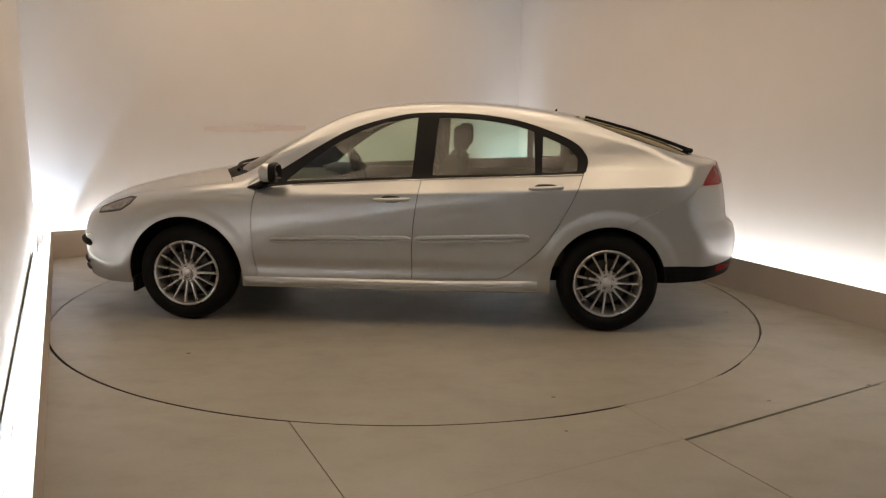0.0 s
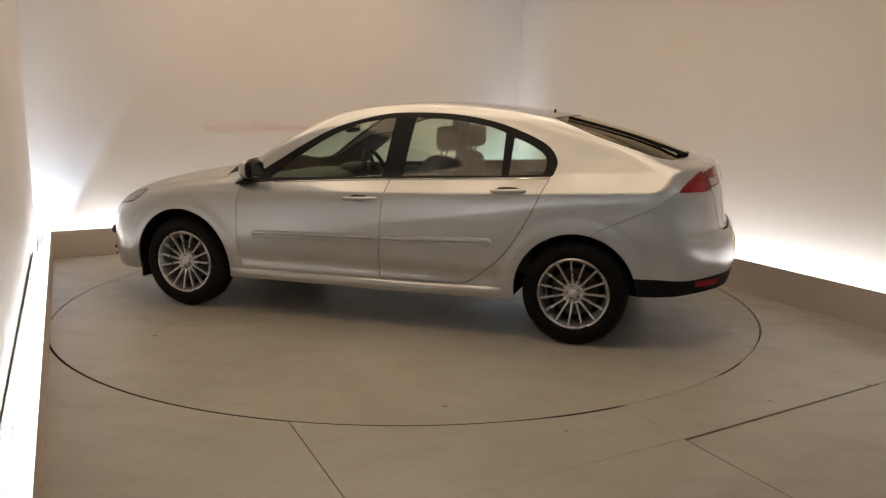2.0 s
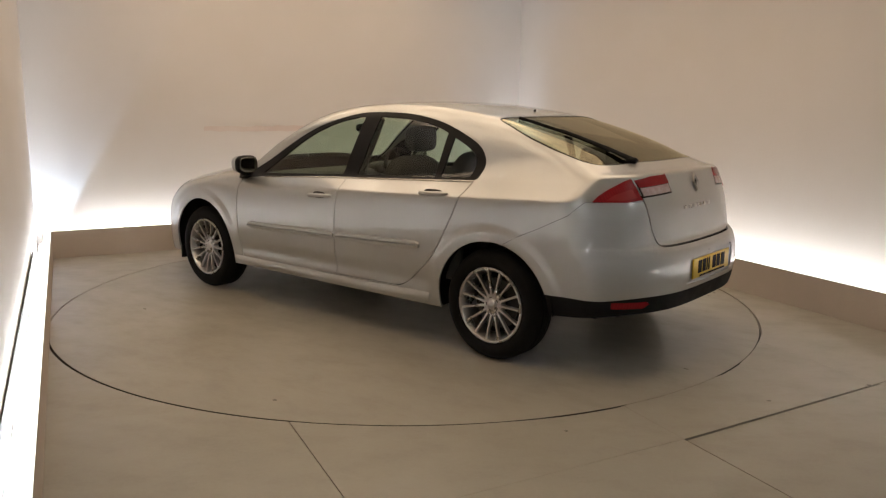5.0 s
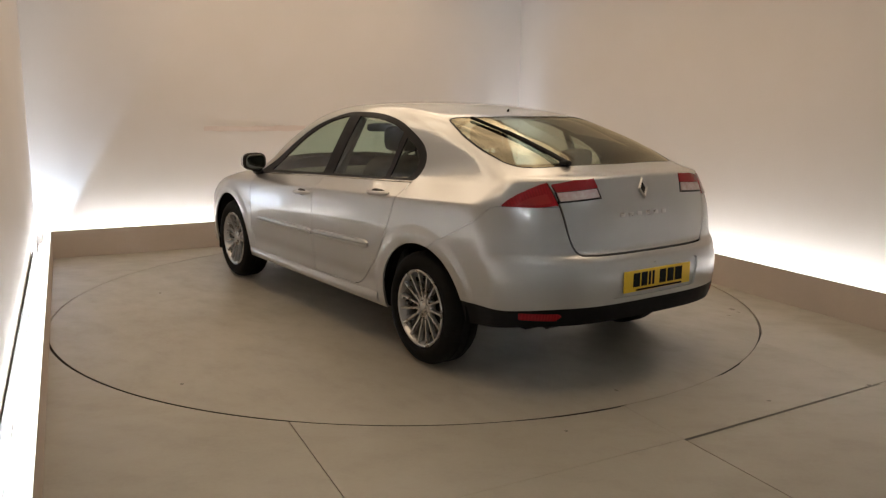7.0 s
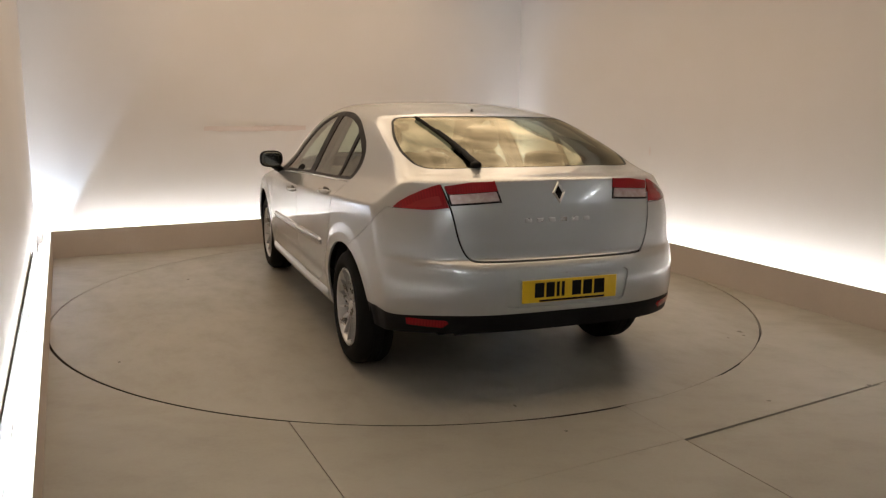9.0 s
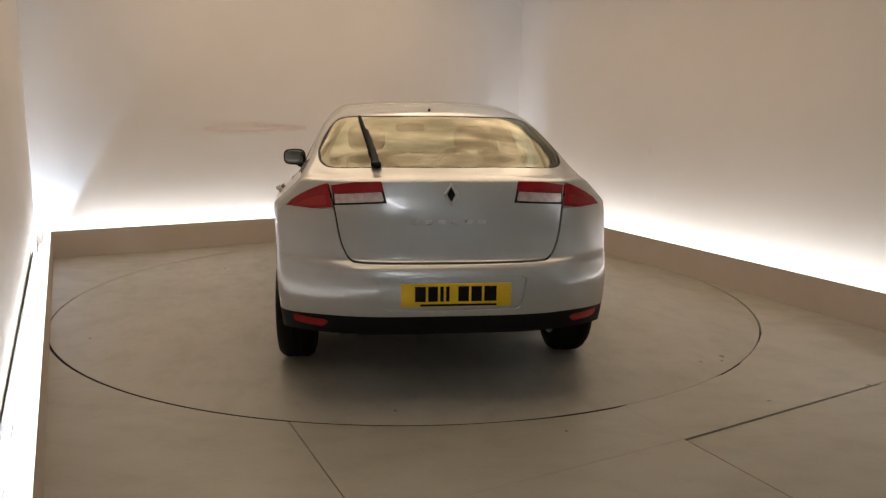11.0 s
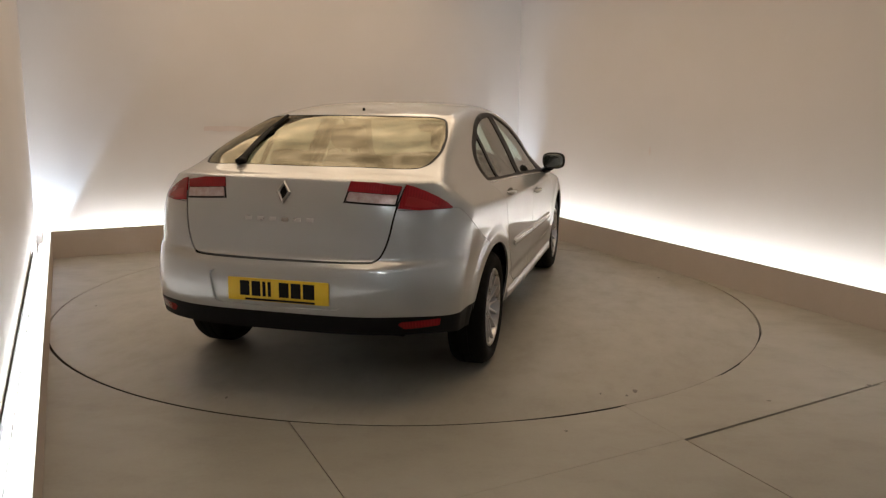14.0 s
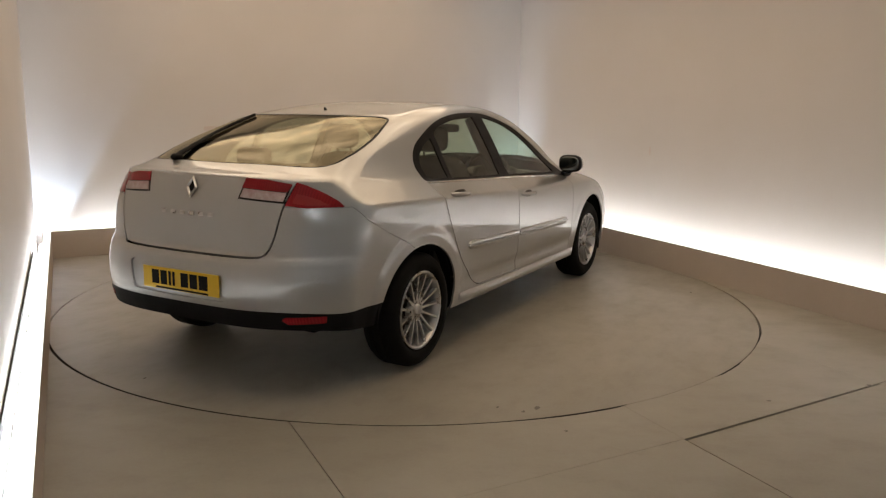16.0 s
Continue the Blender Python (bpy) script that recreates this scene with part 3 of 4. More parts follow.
class Shell:
    """The half body as triangles that regions are cut from."""

    def __init__(self, ends, mids, around):
        x0, x1, zc = -1.55, 1.55, 0.555
        rows = [(x0, -a) for a in np.linspace(90, 2, ends)] + [(x, 0.0) for x in np.linspace(x0, x1, mids)] + [(x1, a) for a in np.linspace(2, 90, ends)]
        phi = np.radians(np.linspace(-90, 90, around))
        o = np.array([[(x, 0, zc)] * around for x, _ in rows]).reshape(-1, 3)
        d = np.concatenate([np.stack([np.full(around, math.sin(radians(a))), math.cos(radians(a)) * np.cos(phi), math.cos(radians(a)) * np.sin(phi)], 1) for _, a in rows])
        self.v = on_body(o, d)
        self.v[np.abs(self.v[:, 1]) < 1e-6, 1] = 0.0
        self.n = body_normal(self.v)
        i = np.arange(len(rows) * around).reshape(len(rows), around)
        a, b, c, e = i[:-1, :-1].ravel(), i[1:, :-1].ravel(), i[1:, 1:].ravel(), i[:-1, 1:].ravel()
        self.t = np.concatenate([np.stack([a, c, b], 1), np.stack([a, e, c], 1)])

    def cut(self, field, level=0.0):
        """Split every triangle that the line field == level crosses."""
        f = field(self.v) - level
        f = np.where(np.abs(f) < 2e-4, 0.0, f)
        s = np.sign(f)
        ts = s[self.t]
        mixed = (ts.max(1) > 0) & (ts.min(1) < 0)
        keep, todo = self.t[~mixed], self.t[mixed]
        nv, nn, made, out = [], [], {}, []
        base = len(self.v)

        def mid(i, j):
            k = (min(i, j), max(i, j))
            if k not in made:
                w = f[i] / (f[i] - f[j])
                made[k] = base + len(nv)
                nv.append(self.v[i] + (self.v[j] - self.v[i]) * w)
                nn.append(self.n[i] + (self.n[j] - self.n[i]) * w)
            return made[k]
        for tri in todo:
            tri = [int(k) for k in tri]
            poss = []
            for a, b in zip(tri, tri[1:] + tri[:1]):
                poss.append((a, s[a]))
                if s[a] * s[b] < 0:
                    poss.append((mid(a, b), 0))
            for sign in (1, -1):
                pg = [k for k, q in poss if q * sign >= 0]
                for k in range(1, len(pg) - 1):
                    out.append((pg[0], pg[k], pg[k + 1]))
        if nv:
            self.v = np.vstack([self.v, nv])
            nn = np.array(nn)
            self.n = np.vstack([self.n, nn / np.linalg.norm(nn, axis=1)[:, None]])
        self.t = np.vstack([keep, np.array(out, int).reshape(-1, 3)])

    def mid(self):
        return self.v[self.t].mean(1)


def side_field(pg, y_min=0.3):
    return lambda p: np.where(p[:, 1] > y_min, poly_sdf(p[:, 0], p[:, 2], pg), 1.0)


def rear_field(pg, x_max=-1.6):
    return lambda p: np.where(p[:, 0] < x_max, poly_sdf(np.abs(p[:, 1]), p[:, 2], pg), 1.0)


def top_field(pg, z_min=0.6):
    return lambda p: np.where(p[:, 2] > z_min, poly_sdf(p[:, 0], p[:, 1], pg), 1.0)


def sheet(name, v, n, t, material, parent, label="", sides=(1,), skirt=0.012, sink=0.0):
    """A panel from triangles of the shell, with edges that turn inward; sides: 1 left, -1 right, both for one piece across the car."""
    used, inv = np.unique(t, return_inverse=True)
    t = inv.reshape(-1, 3)
    v0, n0 = v[used] - n[used] * sink, n[used]
    e = np.sort(np.concatenate([t[:, [0, 1]], t[:, [1, 2]], t[:, [2, 0]]]), axis=1)
    directed = np.concatenate([t[:, [0, 1]], t[:, [1, 2]], t[:, [2, 0]]])
    _, first, count = np.unique(e, axis=0, return_index=True, return_counts=True)
    rim = directed[first[count == 1]]
    rim = rim[~((np.abs(v0[rim[:, 0], 1]) < 2e-4) & (np.abs(v0[rim[:, 1], 1]) < 2e-4))]
    vs, ns, fs = [v0], [n0], [t]
    k = len(v0)
    if skirt and len(rim):
        a, b = v0[rim[:, 0]], v0[rim[:, 1]]
        c, d = b - n0[rim[:, 1]] * skirt, a - n0[rim[:, 0]] * skirt
        m = len(rim)
        q = np.cross(d - a, b - a)
        q /= np.linalg.norm(q, axis=1)[:, None] + 1e-12
        vs += [a, b, c, d]
        ns += [q, q, q, q]
        i = np.arange(m) + k
        fs += [np.stack([i, i + 3 * m, i + 2 * m], 1), np.stack([i, i + 2 * m, i + m], 1)]
    v1, n1, f1 = np.vstack(vs), np.vstack(ns), np.vstack(fs)
    flip = np.array([1, -1, 1])
    vv = np.vstack([v1 if s > 0 else v1 * flip for s in sides])
    nn = np.vstack([n1 if s > 0 else n1 * flip for s in sides])
    ff = np.vstack([(f1 if s > 0 else f1[:, ::-1]) + i * len(v1) for i, s in enumerate(sides)])
    me = bpy.data.meshes.new(name)
    me.from_pydata(vv.tolist(), [], ff.tolist())
    for p in me.polygons:
        p.use_smooth = True
    me.normals_split_custom_set_from_vertices(nn.tolist())
    me.materials.append(material)
    ob = new(name, me)
    ob.parent = parent
    return tagged(ob, label)


def build_body(car):
    sh = Shell(110, 220, 250)
    bottom = lambda p: p[:, 2] - (0.243 + 0.080 * smooth(-1.25, -1.45, p[:, 0]) + 0.040 * smooth(-1.75, -2.25, p[:, 0]))
    arch = lambda p: np.where(p[:, 1] > 0.45, np.minimum(*[np.hypot(p[:, 0] - a, (p[:, 2] - b) * np.where(p[:, 2] < b, 0.6, 1.0)) - r for (a, b), r in zip(WHEELS, ARCH)]), 1.0)
    F = dict(dlo=side_field(DLO), gf=side_field(GLASS_F), gr=side_field(GLASS_R), gq=side_field(GLASS_Q), df=side_field(DOOR_F), dr=side_field(DOOR_R),
             sr=top_field(SCREEN_R), sf=top_field(SCREEN_F), gate=rear_field(GATE, -1.0), lo=rear_field(LAMP_OUT), li=rear_field(LAMP_IN), lc=rear_field(LAMP_CLEAR), lb=rear_field(LAMP_BRAKE), lk=rear_field(LAMP_CORE),
             bump=side_field(BUMPER_R, -1.0), well=rear_field(PLATE_WELL), refl=rear_field(REFLECTOR), hood=top_field(HOOD), lf=side_field(LAMP_FRONT),
             val=lambda p: np.where(p[:, 0] < -1.6, p[:, 2] - (0.435 + 0.02 * smooth(-2.0, -2.25, p[:, 0])), 1.0),
             cowl=lambda p: np.where(p[:, 2] > 0.7, np.abs(p[:, 0] - 1.20 + 0.4 * p[:, 1] ** 2) - 0.1, 1.0))
    g = 0.0022
    for k in ("dlo", "gf", "gr", "gq", "sr", "sf", "lo", "li", "lc", "lb", "lk", "val", "lf", "well", "refl"):
        sh.cut(F[k])
    gb = 0.0012
    for k, w in (("df", g), ("dr", g), ("bump", gb), ("hood", g)):
        sh.cut(F[k], w), sh.cut(F[k], -w)
    gg = 0.0042
    sh.cut(F["gate"], gg), sh.cut(F["gate"], -gg)
    sh.cut(F["sr"], -0.012), sh.cut(F["sr"], 0.03), sh.cut(F["lf"], -0.010)
    sh.cut(arch), sh.cut(bottom)
    c = sh.mid()
    val = {k: f(c) for k, f in F.items()}
    ok = (arch(c) > 0) & (bottom(c) > 0)
    name = np.full(len(c), "body_side", object)
    ins = {k: v < 0 for k, v in val.items()}
    hatch = (ins["gate"] & (c[:, 2] < 1.12) & (c[:, 0] < -1.9)) | (val["sr"] < 0.03)
    gate_line = (np.abs(val["gate"]) < gg) & (c[:, 2] < 1.06) & (c[:, 0] < -1.85)
    below = ins["bump"] & ~ins["gate"]
    name[c[:, 0] > 1.75] = "front_bumper"
    name[(c[:, 2] > 1.0) & (np.abs(c[:, 1]) < 0.66)] = "roof"
    name[c[:, 2] < 0.55] = np.where(c[c[:, 2] < 0.55][:, 0] > 1.75, "front_bumper", "body_side")
    name[ins["df"] & (val["df"] < -g)] = "front_door"
    name[ins["dr"] & (val["dr"] < -g)] = "rear_door"
    name[hatch] = "tailgate"
    name[below & (val["bump"] < -gb) & (val["gate"] > gg)] = "rear_bumper"
    name[ins["hood"] & (val["hood"] < -g)] = "hood"
    name[ins["cowl"] & ~ins["hood"] & (np.abs(c[:, 1]) < 0.64)] = "cowl"
    for k in ("df", "dr"):
        name[(np.abs(val[k]) < g) & (c[:, 2] < 1.05)] = "gap"
    name[(np.abs(val["bump"]) < gb) & (c[:, 0] < -1.45) & (c[:, 2] < 0.95) & (val["gate"] > 0.0)] = "gap"
    name[gate_line] = "gap"
    name[(np.abs(val["hood"]) < g)] = "gap"
    name[ins["val"] & (c[:, 0] < -1.6)] = "valance"
    name[ins["dlo"]] = "window_surround"
    for k, w in (("gf", "front_window"), ("gr", "rear_window"), ("gq", "quarter_window"), ("sr", "rear_screen"), ("sf", "windscreen"), ("lo", "tail_lamp"), ("li", "lamp_frame"), ("lf", "headlamp"),
                 ("well", "plate_recess"), ("refl", "reflector")):
        name[ins[k]] = w
    name[ins["sr"] & (val["sr"] > -0.012)] = "screen_border"
    name[ins["lf"] & (val["lf"] > -0.010)] = "headlamp_rim"
    name[ins["lc"]] = "reversing_lens"
    name[ins["lb"]] = "brake_lens"
    name[ins["lk"]] = "lamp_core"
    name[~ok] = "none"
    both = (1, -1)

    def sel(n):
        return sh.t[name == n]

    def mk(n, mat, sides, label="", parent=car, **kw):
        return sheet(n, sh.v, sh.n, sel(n), mat, parent, label, sides, **kw)
    mk("roof", M_PAINT, both)
    mk("hood", M_PAINT, both)
    mk("front_bumper", M_PAINT, both)
    bump = mk("rear_bumper", M_PAINT, both)
    mk("valance", M_BLACK, both, "matt black lower bumper", parent=bump)
    mk("plate_recess", M_PAINT, both, "", parent=bump, sink=0.011)
    gate = mk("tailgate", M_PAINT, both)
    sheet("headliner", sh.v, sh.n, sh.t[(name == "roof")], M_HEADLINER, car, "pale woven headliner", both, skirt=0, sink=0.03)
    mk("cowl", M_BLACK, both, "black plastic scuttle")
    mk("rear_screen", M_REARGLASS, both, "tinted rear glass", parent=gate, skirt=0, sink=0.003).visible_shadow = False
    mk("screen_border", M_GLOSSBLACK, both, "black glass border", parent=gate, sink=0.002)
    mk("windscreen", M_GLASS, both, "clear glass", skirt=0, sink=0.003).visible_shadow = False
    liner = name.copy()
    for w in ("front_window", "rear_window", "quarter_window", "rear_screen", "windscreen", "plate_recess", "none"):
        liner[liner == w] = "none"
    sheet("inner_shell", sh.v, sh.n, sh.t[liner != "none"], M_LINER, car, "dark inner shell", both, skirt=0, sink=0.014)
    doors = {}
    for s in both:
        mk("body_side", M_PAINT, (s,))
        for d in ("front_door", "rear_door"):
            doors[d, s] = mk(d, M_PAINT, (s,))
        mk("window_surround", M_GLOSSBLACK, (s,), "gloss black window frame", sink=0.002)
        for w in ("front_window", "rear_window", "quarter_window"):
            mk(w, M_GLASS, (s,), "tinted glass", parent=doors["front_door" if w[0] == "f" else "rear_door", s], skirt=0, sink=0.006).visible_shadow = False
        mk("tail_lamp", M_RED, (s,), "red lens", sink=-0.003)
        mk("lamp_core", M_LAMPCORE, (s,), "paler red lamp core", sink=-0.0025)
        mk("lamp_frame", M_GLOSSBLACK, (s,), "dark lamp surround", parent=gate, sink=0.0)
        mk("brake_lens", M_RED, (s,), "red lens", parent=gate, sink=-0.004)
        mk("reversing_lens", M_CLEAR, (s,), "clear silver lens", parent=gate, sink=-0.004)
        mk("reflector", M_RED, (s,), "small red reflector", parent=bump, sink=-0.003)
        mk("headlamp_rim", M_GLOSSBLACK, (s,), "dark headlamp surround", sink=-0.001)
        mk("headlamp", M_HEADLAMP, (s,), "clear lens", sink=-0.002)
    return gate, bump, doors


def build_wheel(car, x, side, y):
    w = new("wheel")
    w.parent = car
    w.matrix_local = pose(x, side * y, 0.318, 0, 0, 0 if side > 0 else 180)
    R, RR = 0.3175, 0.217
    part("tyre", lathe(bmesh.new(), [(RR, 0.085), (RR + 0.012, 0.098), (0.25, 0.108), (0.285, 0.102), (0.305, 0.085), (R, 0.06), (R, 0.03), (R - 0.008, 0.028), (R - 0.008, 0.022), (R, 0.02),
                                     (R, -0.02), (R - 0.008, -0.022), (R - 0.008, -0.028), (R, -0.03), (R, -0.06), (0.30, -0.09), (0.25, -0.105), (RR, -0.09)], 72), M_RUBBER, w, "black road tyre", True)
    part("rim", lathe(bmesh.new(), [(RR + 0.002, 0.094), (RR - 0.004, 0.098), (RR - 0.012, 0.095), (RR - 0.017, 0.085), (RR - 0.03, 0.05), (RR - 0.035, -0.08), (RR - 0.028, -0.085),
                                          (RR, -0.09)], 72), M_ALLOY, w, "silver alloy rim", True)
    for k in range(15):
        a = 2 * math.pi * (k + 0.5) / 15
        bm = bmesh.new()
        pts = []
        for r, h, hw in ((0.045, 0.066, 0.0105), (0.09, 0.072, 0.0075), (0.14, 0.080, 0.0062), (0.204, 0.088, 0.0085)):
            pts.append([bm.verts.new(((r * math.cos(a) - o * math.sin(a)), hh, (r * math.sin(a) + o * math.cos(a)))) for o, hh in ((-hw, h - 0.022), (-hw * 0.75, h), (hw * 0.75, h), (hw, h - 0.022))])
        for p, q in zip(pts, pts[1:]):
            for i in range(4):
                bm.faces.new((p[i], p[(i + 1) % 4], q[(i + 1) % 4], q[i]))
        part("spoke", bm, M_ALLOY, w)
    part("hub", lathe(bmesh.new(), [(0.0005, 0.078), (0.024, 0.077), (0.030, 0.072), (0.032, 0.066), (0.062, 0.064), (0.070, 0.055), (0.072, 0.03)], 32), M_ALLOY, w, "", True)
    for k in range(5):
        a = 2 * math.pi * k / 5
        bm = lathe(bmesh.new(), [(0.0005, 0.060), (0.0135, 0.060), (0.0145, 0.0645), (0.010, 0.0650), (0.009, 0.0625), (0.0005, 0.0630)], 14)
        bmesh.ops.translate(bm, vec=(0.052 * math.cos(a), 0.001, 0.052 * math.sin(a)), verts=bm.verts)
        part("bolt", bm, M_LINER, w, "dark wheel bolt in its hole")
    part("brake_disc", lathe(bmesh.new(), [(0.0005, 0.035), (0.06, 0.035), (0.065, 0.015), (0.145, 0.015), (0.145, -0.008), (0.0005, -0.008)], 40), M_DISC, w, "dark steel brake disc")
    part("backing", lathe(bmesh.new(), [(0.0005, -0.02), (0.178, -0.02), (0.178, -0.03), (0.0005, -0.03)], 40), M_LINER, w, "dark brake backing plate")


def build_car():
    car = tagged(new("car"), "silver five-door hatchback car with alloy wheels, standing on the turntable", "car")
    gate, bump, doors = build_body(car)
    for x, y in ((1.378, 0.775), (-1.378, 0.776)):
        for s in (1, -1):
            build_wheel(car, x, s, y)
    # underbody and wheel housings
    bm = bmesh.new()
    box(bm, (0.0, 0, 0.285), (1.94, 1.66, 0.1))
    box(bm, (0.1, 0, 0.31), (3.9, 1.0, 0.12))
    box(bm, (-1.80, 0, 0.375), (0.56, 1.05, 0.03))
    part("underbody", bm, M_LINER, car, "dark underbody")
    for x in (1.378, -1.378):
        for s in (1, -1):
            bm = lathe(bmesh.new(), [(0.398, s * 0.845), (0.398, s * 0.5), (0.0005, s * 0.5)], 48)
            bmesh.ops.delete(bm, geom=[v for v in bm.verts if v.co.z < (-0.075 if x > 0 else -0.015)], context="VERTS")
            bmesh.ops.translate(bm, vec=(x, 0, 0.318), verts=bm.verts)
            part("wheel_housing", bm, M_LINER, car, "black wheel-arch liner", True)
    return car, gate, bump, doors


CAR, GATE_PART, BUMP_PART, DOORS = build_car()


# ---- fittings of the car ----
def side_y(x, z):
    """The body's half width at a place, taken from the surface itself."""
    return float(on_body(np.array([[x, 0.0, z]]), np.array([[0.0, 1.0, 0.0]]))[0, 1])


def sides_y(xs, zs):
    xs, zs = np.array(xs, float), np.array(zs, float)
    return on_body(np.stack([xs, xs * 0, zs], 1), np.tile([0.0, 1.0, 0.0], (len(xs), 1)))[:, 1]


def rear_x(y, z):
    return float(on_body(np.array([[-1.2, y, z]]), np.array([[-1.0, 0.0, 0.0]]))[0, 0])


def nose_x(ys, z):
    ys = np.array(ys, float)
    return on_body(np.stack([ys * 0 + 1.2, ys, ys * 0 + z], 1), np.tile([1.0, 0.0, 0.0], (len(ys), 1)))[:, 0]


def tops_z(xs, ys):
    xs, ys = np.array(xs, float), np.array(ys, float)
    return on_body(np.stack([xs, ys, xs * 0 + 0.6], 1), np.tile([0.0, 0.0, 1.0], (len(xs), 1)))[:, 2]


def top_z(x, y):
    return float(tops_z([x], [y])[0])


def build_moulding(door, x0, x1, z0, z1, s):
    """A rubbing strip with a rounded top edge and a groove along its middle."""
    section = ((0.0, 1.0), (0.016, 0.80), (0.021, 0.5), (0.020, 0.15), (0.007, 0.0), (0.018, -0.2), (0.019, -0.6), (0.012, -0.95), (-0.004, -1.0))
    n = 40
    f = np.linspace(0, 1, n)
    xs, zs = x0 + (x1 - x0) * f, z0 + (z1 - z0) * f
    hh = 0.026 * np.minimum(1, np.minimum(f, 1 - f) * 14 + 0.45)
    bm = bmesh.new()
    rows = []
    for out, up in section:
        z = zs + up * hh
        y = sides_y(xs, z) + out * 0.72
        rows.append([bm.verts.new((a, s * b, c)) for a, b, c in zip(xs, y, z)])
    for p, q in zip(rows, rows[1:]):
        for i in range(n - 1):
            bm.faces.new((p[i], p[i + 1], q[i + 1], q[i]))
    for k in (0, -1):
        bm.faces.new([r[k] for r in rows])
    part("rubbing_strip", bm, M_PAINT, door, "body-coloured rubbing strip", True)


def puffed(bm, c, s, e=0.5, n=20, m=None):
    """A rounded box: a ball squared off by the exponent e."""
    r = bmesh.ops.create_uvsphere(bm, u_segments=n + 4, v_segments=n, radius=1.0)
    for v in r["verts"]:
        v.co = Vector([math.copysign(abs(k) ** e, k) * h for k, h in zip(v.co, s)])
    mm = Matrix.Translation(c)
    bmesh.ops.transform(bm, matrix=mm @ m if m else mm, verts=r["verts"])
    return bm


def build_mirror(s):
    mir = part("door_mirror", puffed(bmesh.new(), (0.785, s * 0.925, 0.998), (0.055, 0.086, 0.061), 0.7), M_PAINT, CAR, "silver mirror housing", True)
    part("mirror_rim", puffed(bmesh.new(), (0.752, s * 0.925, 0.998), (0.030, 0.090, 0.065), 0.66), M_GLOSSBLACK, mir, "black mirror rim", True)
    bm = puffed(bmesh.new(), (0.7225, s * 0.925, 0.998), (0.004, 0.076, 0.052), 0.6)
    part("mirror_glass", bm, M_MIRROR, mir, "mirror glass", True)
    part("mirror_foot", tube(bmesh.new(), [(0.955, s * 0.828, 0.890), (0.87, s * 0.845, 0.908), (0.81, s * 0.885, 0.938)], [0.012, 0.042, 0.044], 12, False, 0.55), M_GLOSSBLACK, mir, "black mirror foot", True)


def build_handle(door, x0, x1, z0, z1, s):
    n = 9
    pts, rad = [], []
    for i in range(n):
        f = i / (n - 1)
        x, z = x0 + (x1 - x0) * f, z0 + (z1 - z0) * f
        lift = 0.024 * math.sin(math.pi * min(1, max(0, f))) ** 0.45
        pts.append((x, s * (side_y(x, z) + lift), z))
        rad.append(0.014 if 0 < i < n - 1 else 0.009)
    part("door_handle", tube(bmesh.new(), pts, rad, 10, False, 0.95), M_PAINT, door, "silver pull handle", True)
    xm, zm = (x0 + x1) / 2, (z0 + z1) / 2 - 0.002
    # Dark pad behind the handle; its colour stands for the recess's shade.
    bm = puffed(bmesh.new(), (xm, s * (side_y(xm, zm) - 0.006), zm), (0.075, 0.008, 0.026), 0.7, 14)
    part("handle_cup_shade", bm, M_DISC, door, "dark pad in place of the grip recess's shade", True)


def build_plate():
    pl = tagged(part("number_plate", box(bmesh.new(), (0, 0, 0), (0.008, 0.52, 0.111), None, 0.003), M_PLATE, CAR, "yellow rear number plate", True))
    pl.location = (-2.292, -0.015, 0.558)
    x = -0.0052
    widths = (0.05, 0.045, 0.016, 0.016, None, 0.05, 0.05, 0.058)
    y = 0.195
    for w in widths:
        if w is None:
            y -= 0.03
            continue
        boxed("character_bar", (x, y - w / 2, 0.006), (0.0016, w, 0.072), M_BLACK, pl, "plain black bar")
        y -= w + 0.0115
    boxed("text_bar", (x, -0.01, -0.047), (0.0016, 0.36, 0.010), M_BLACK, pl, "thin black bar")


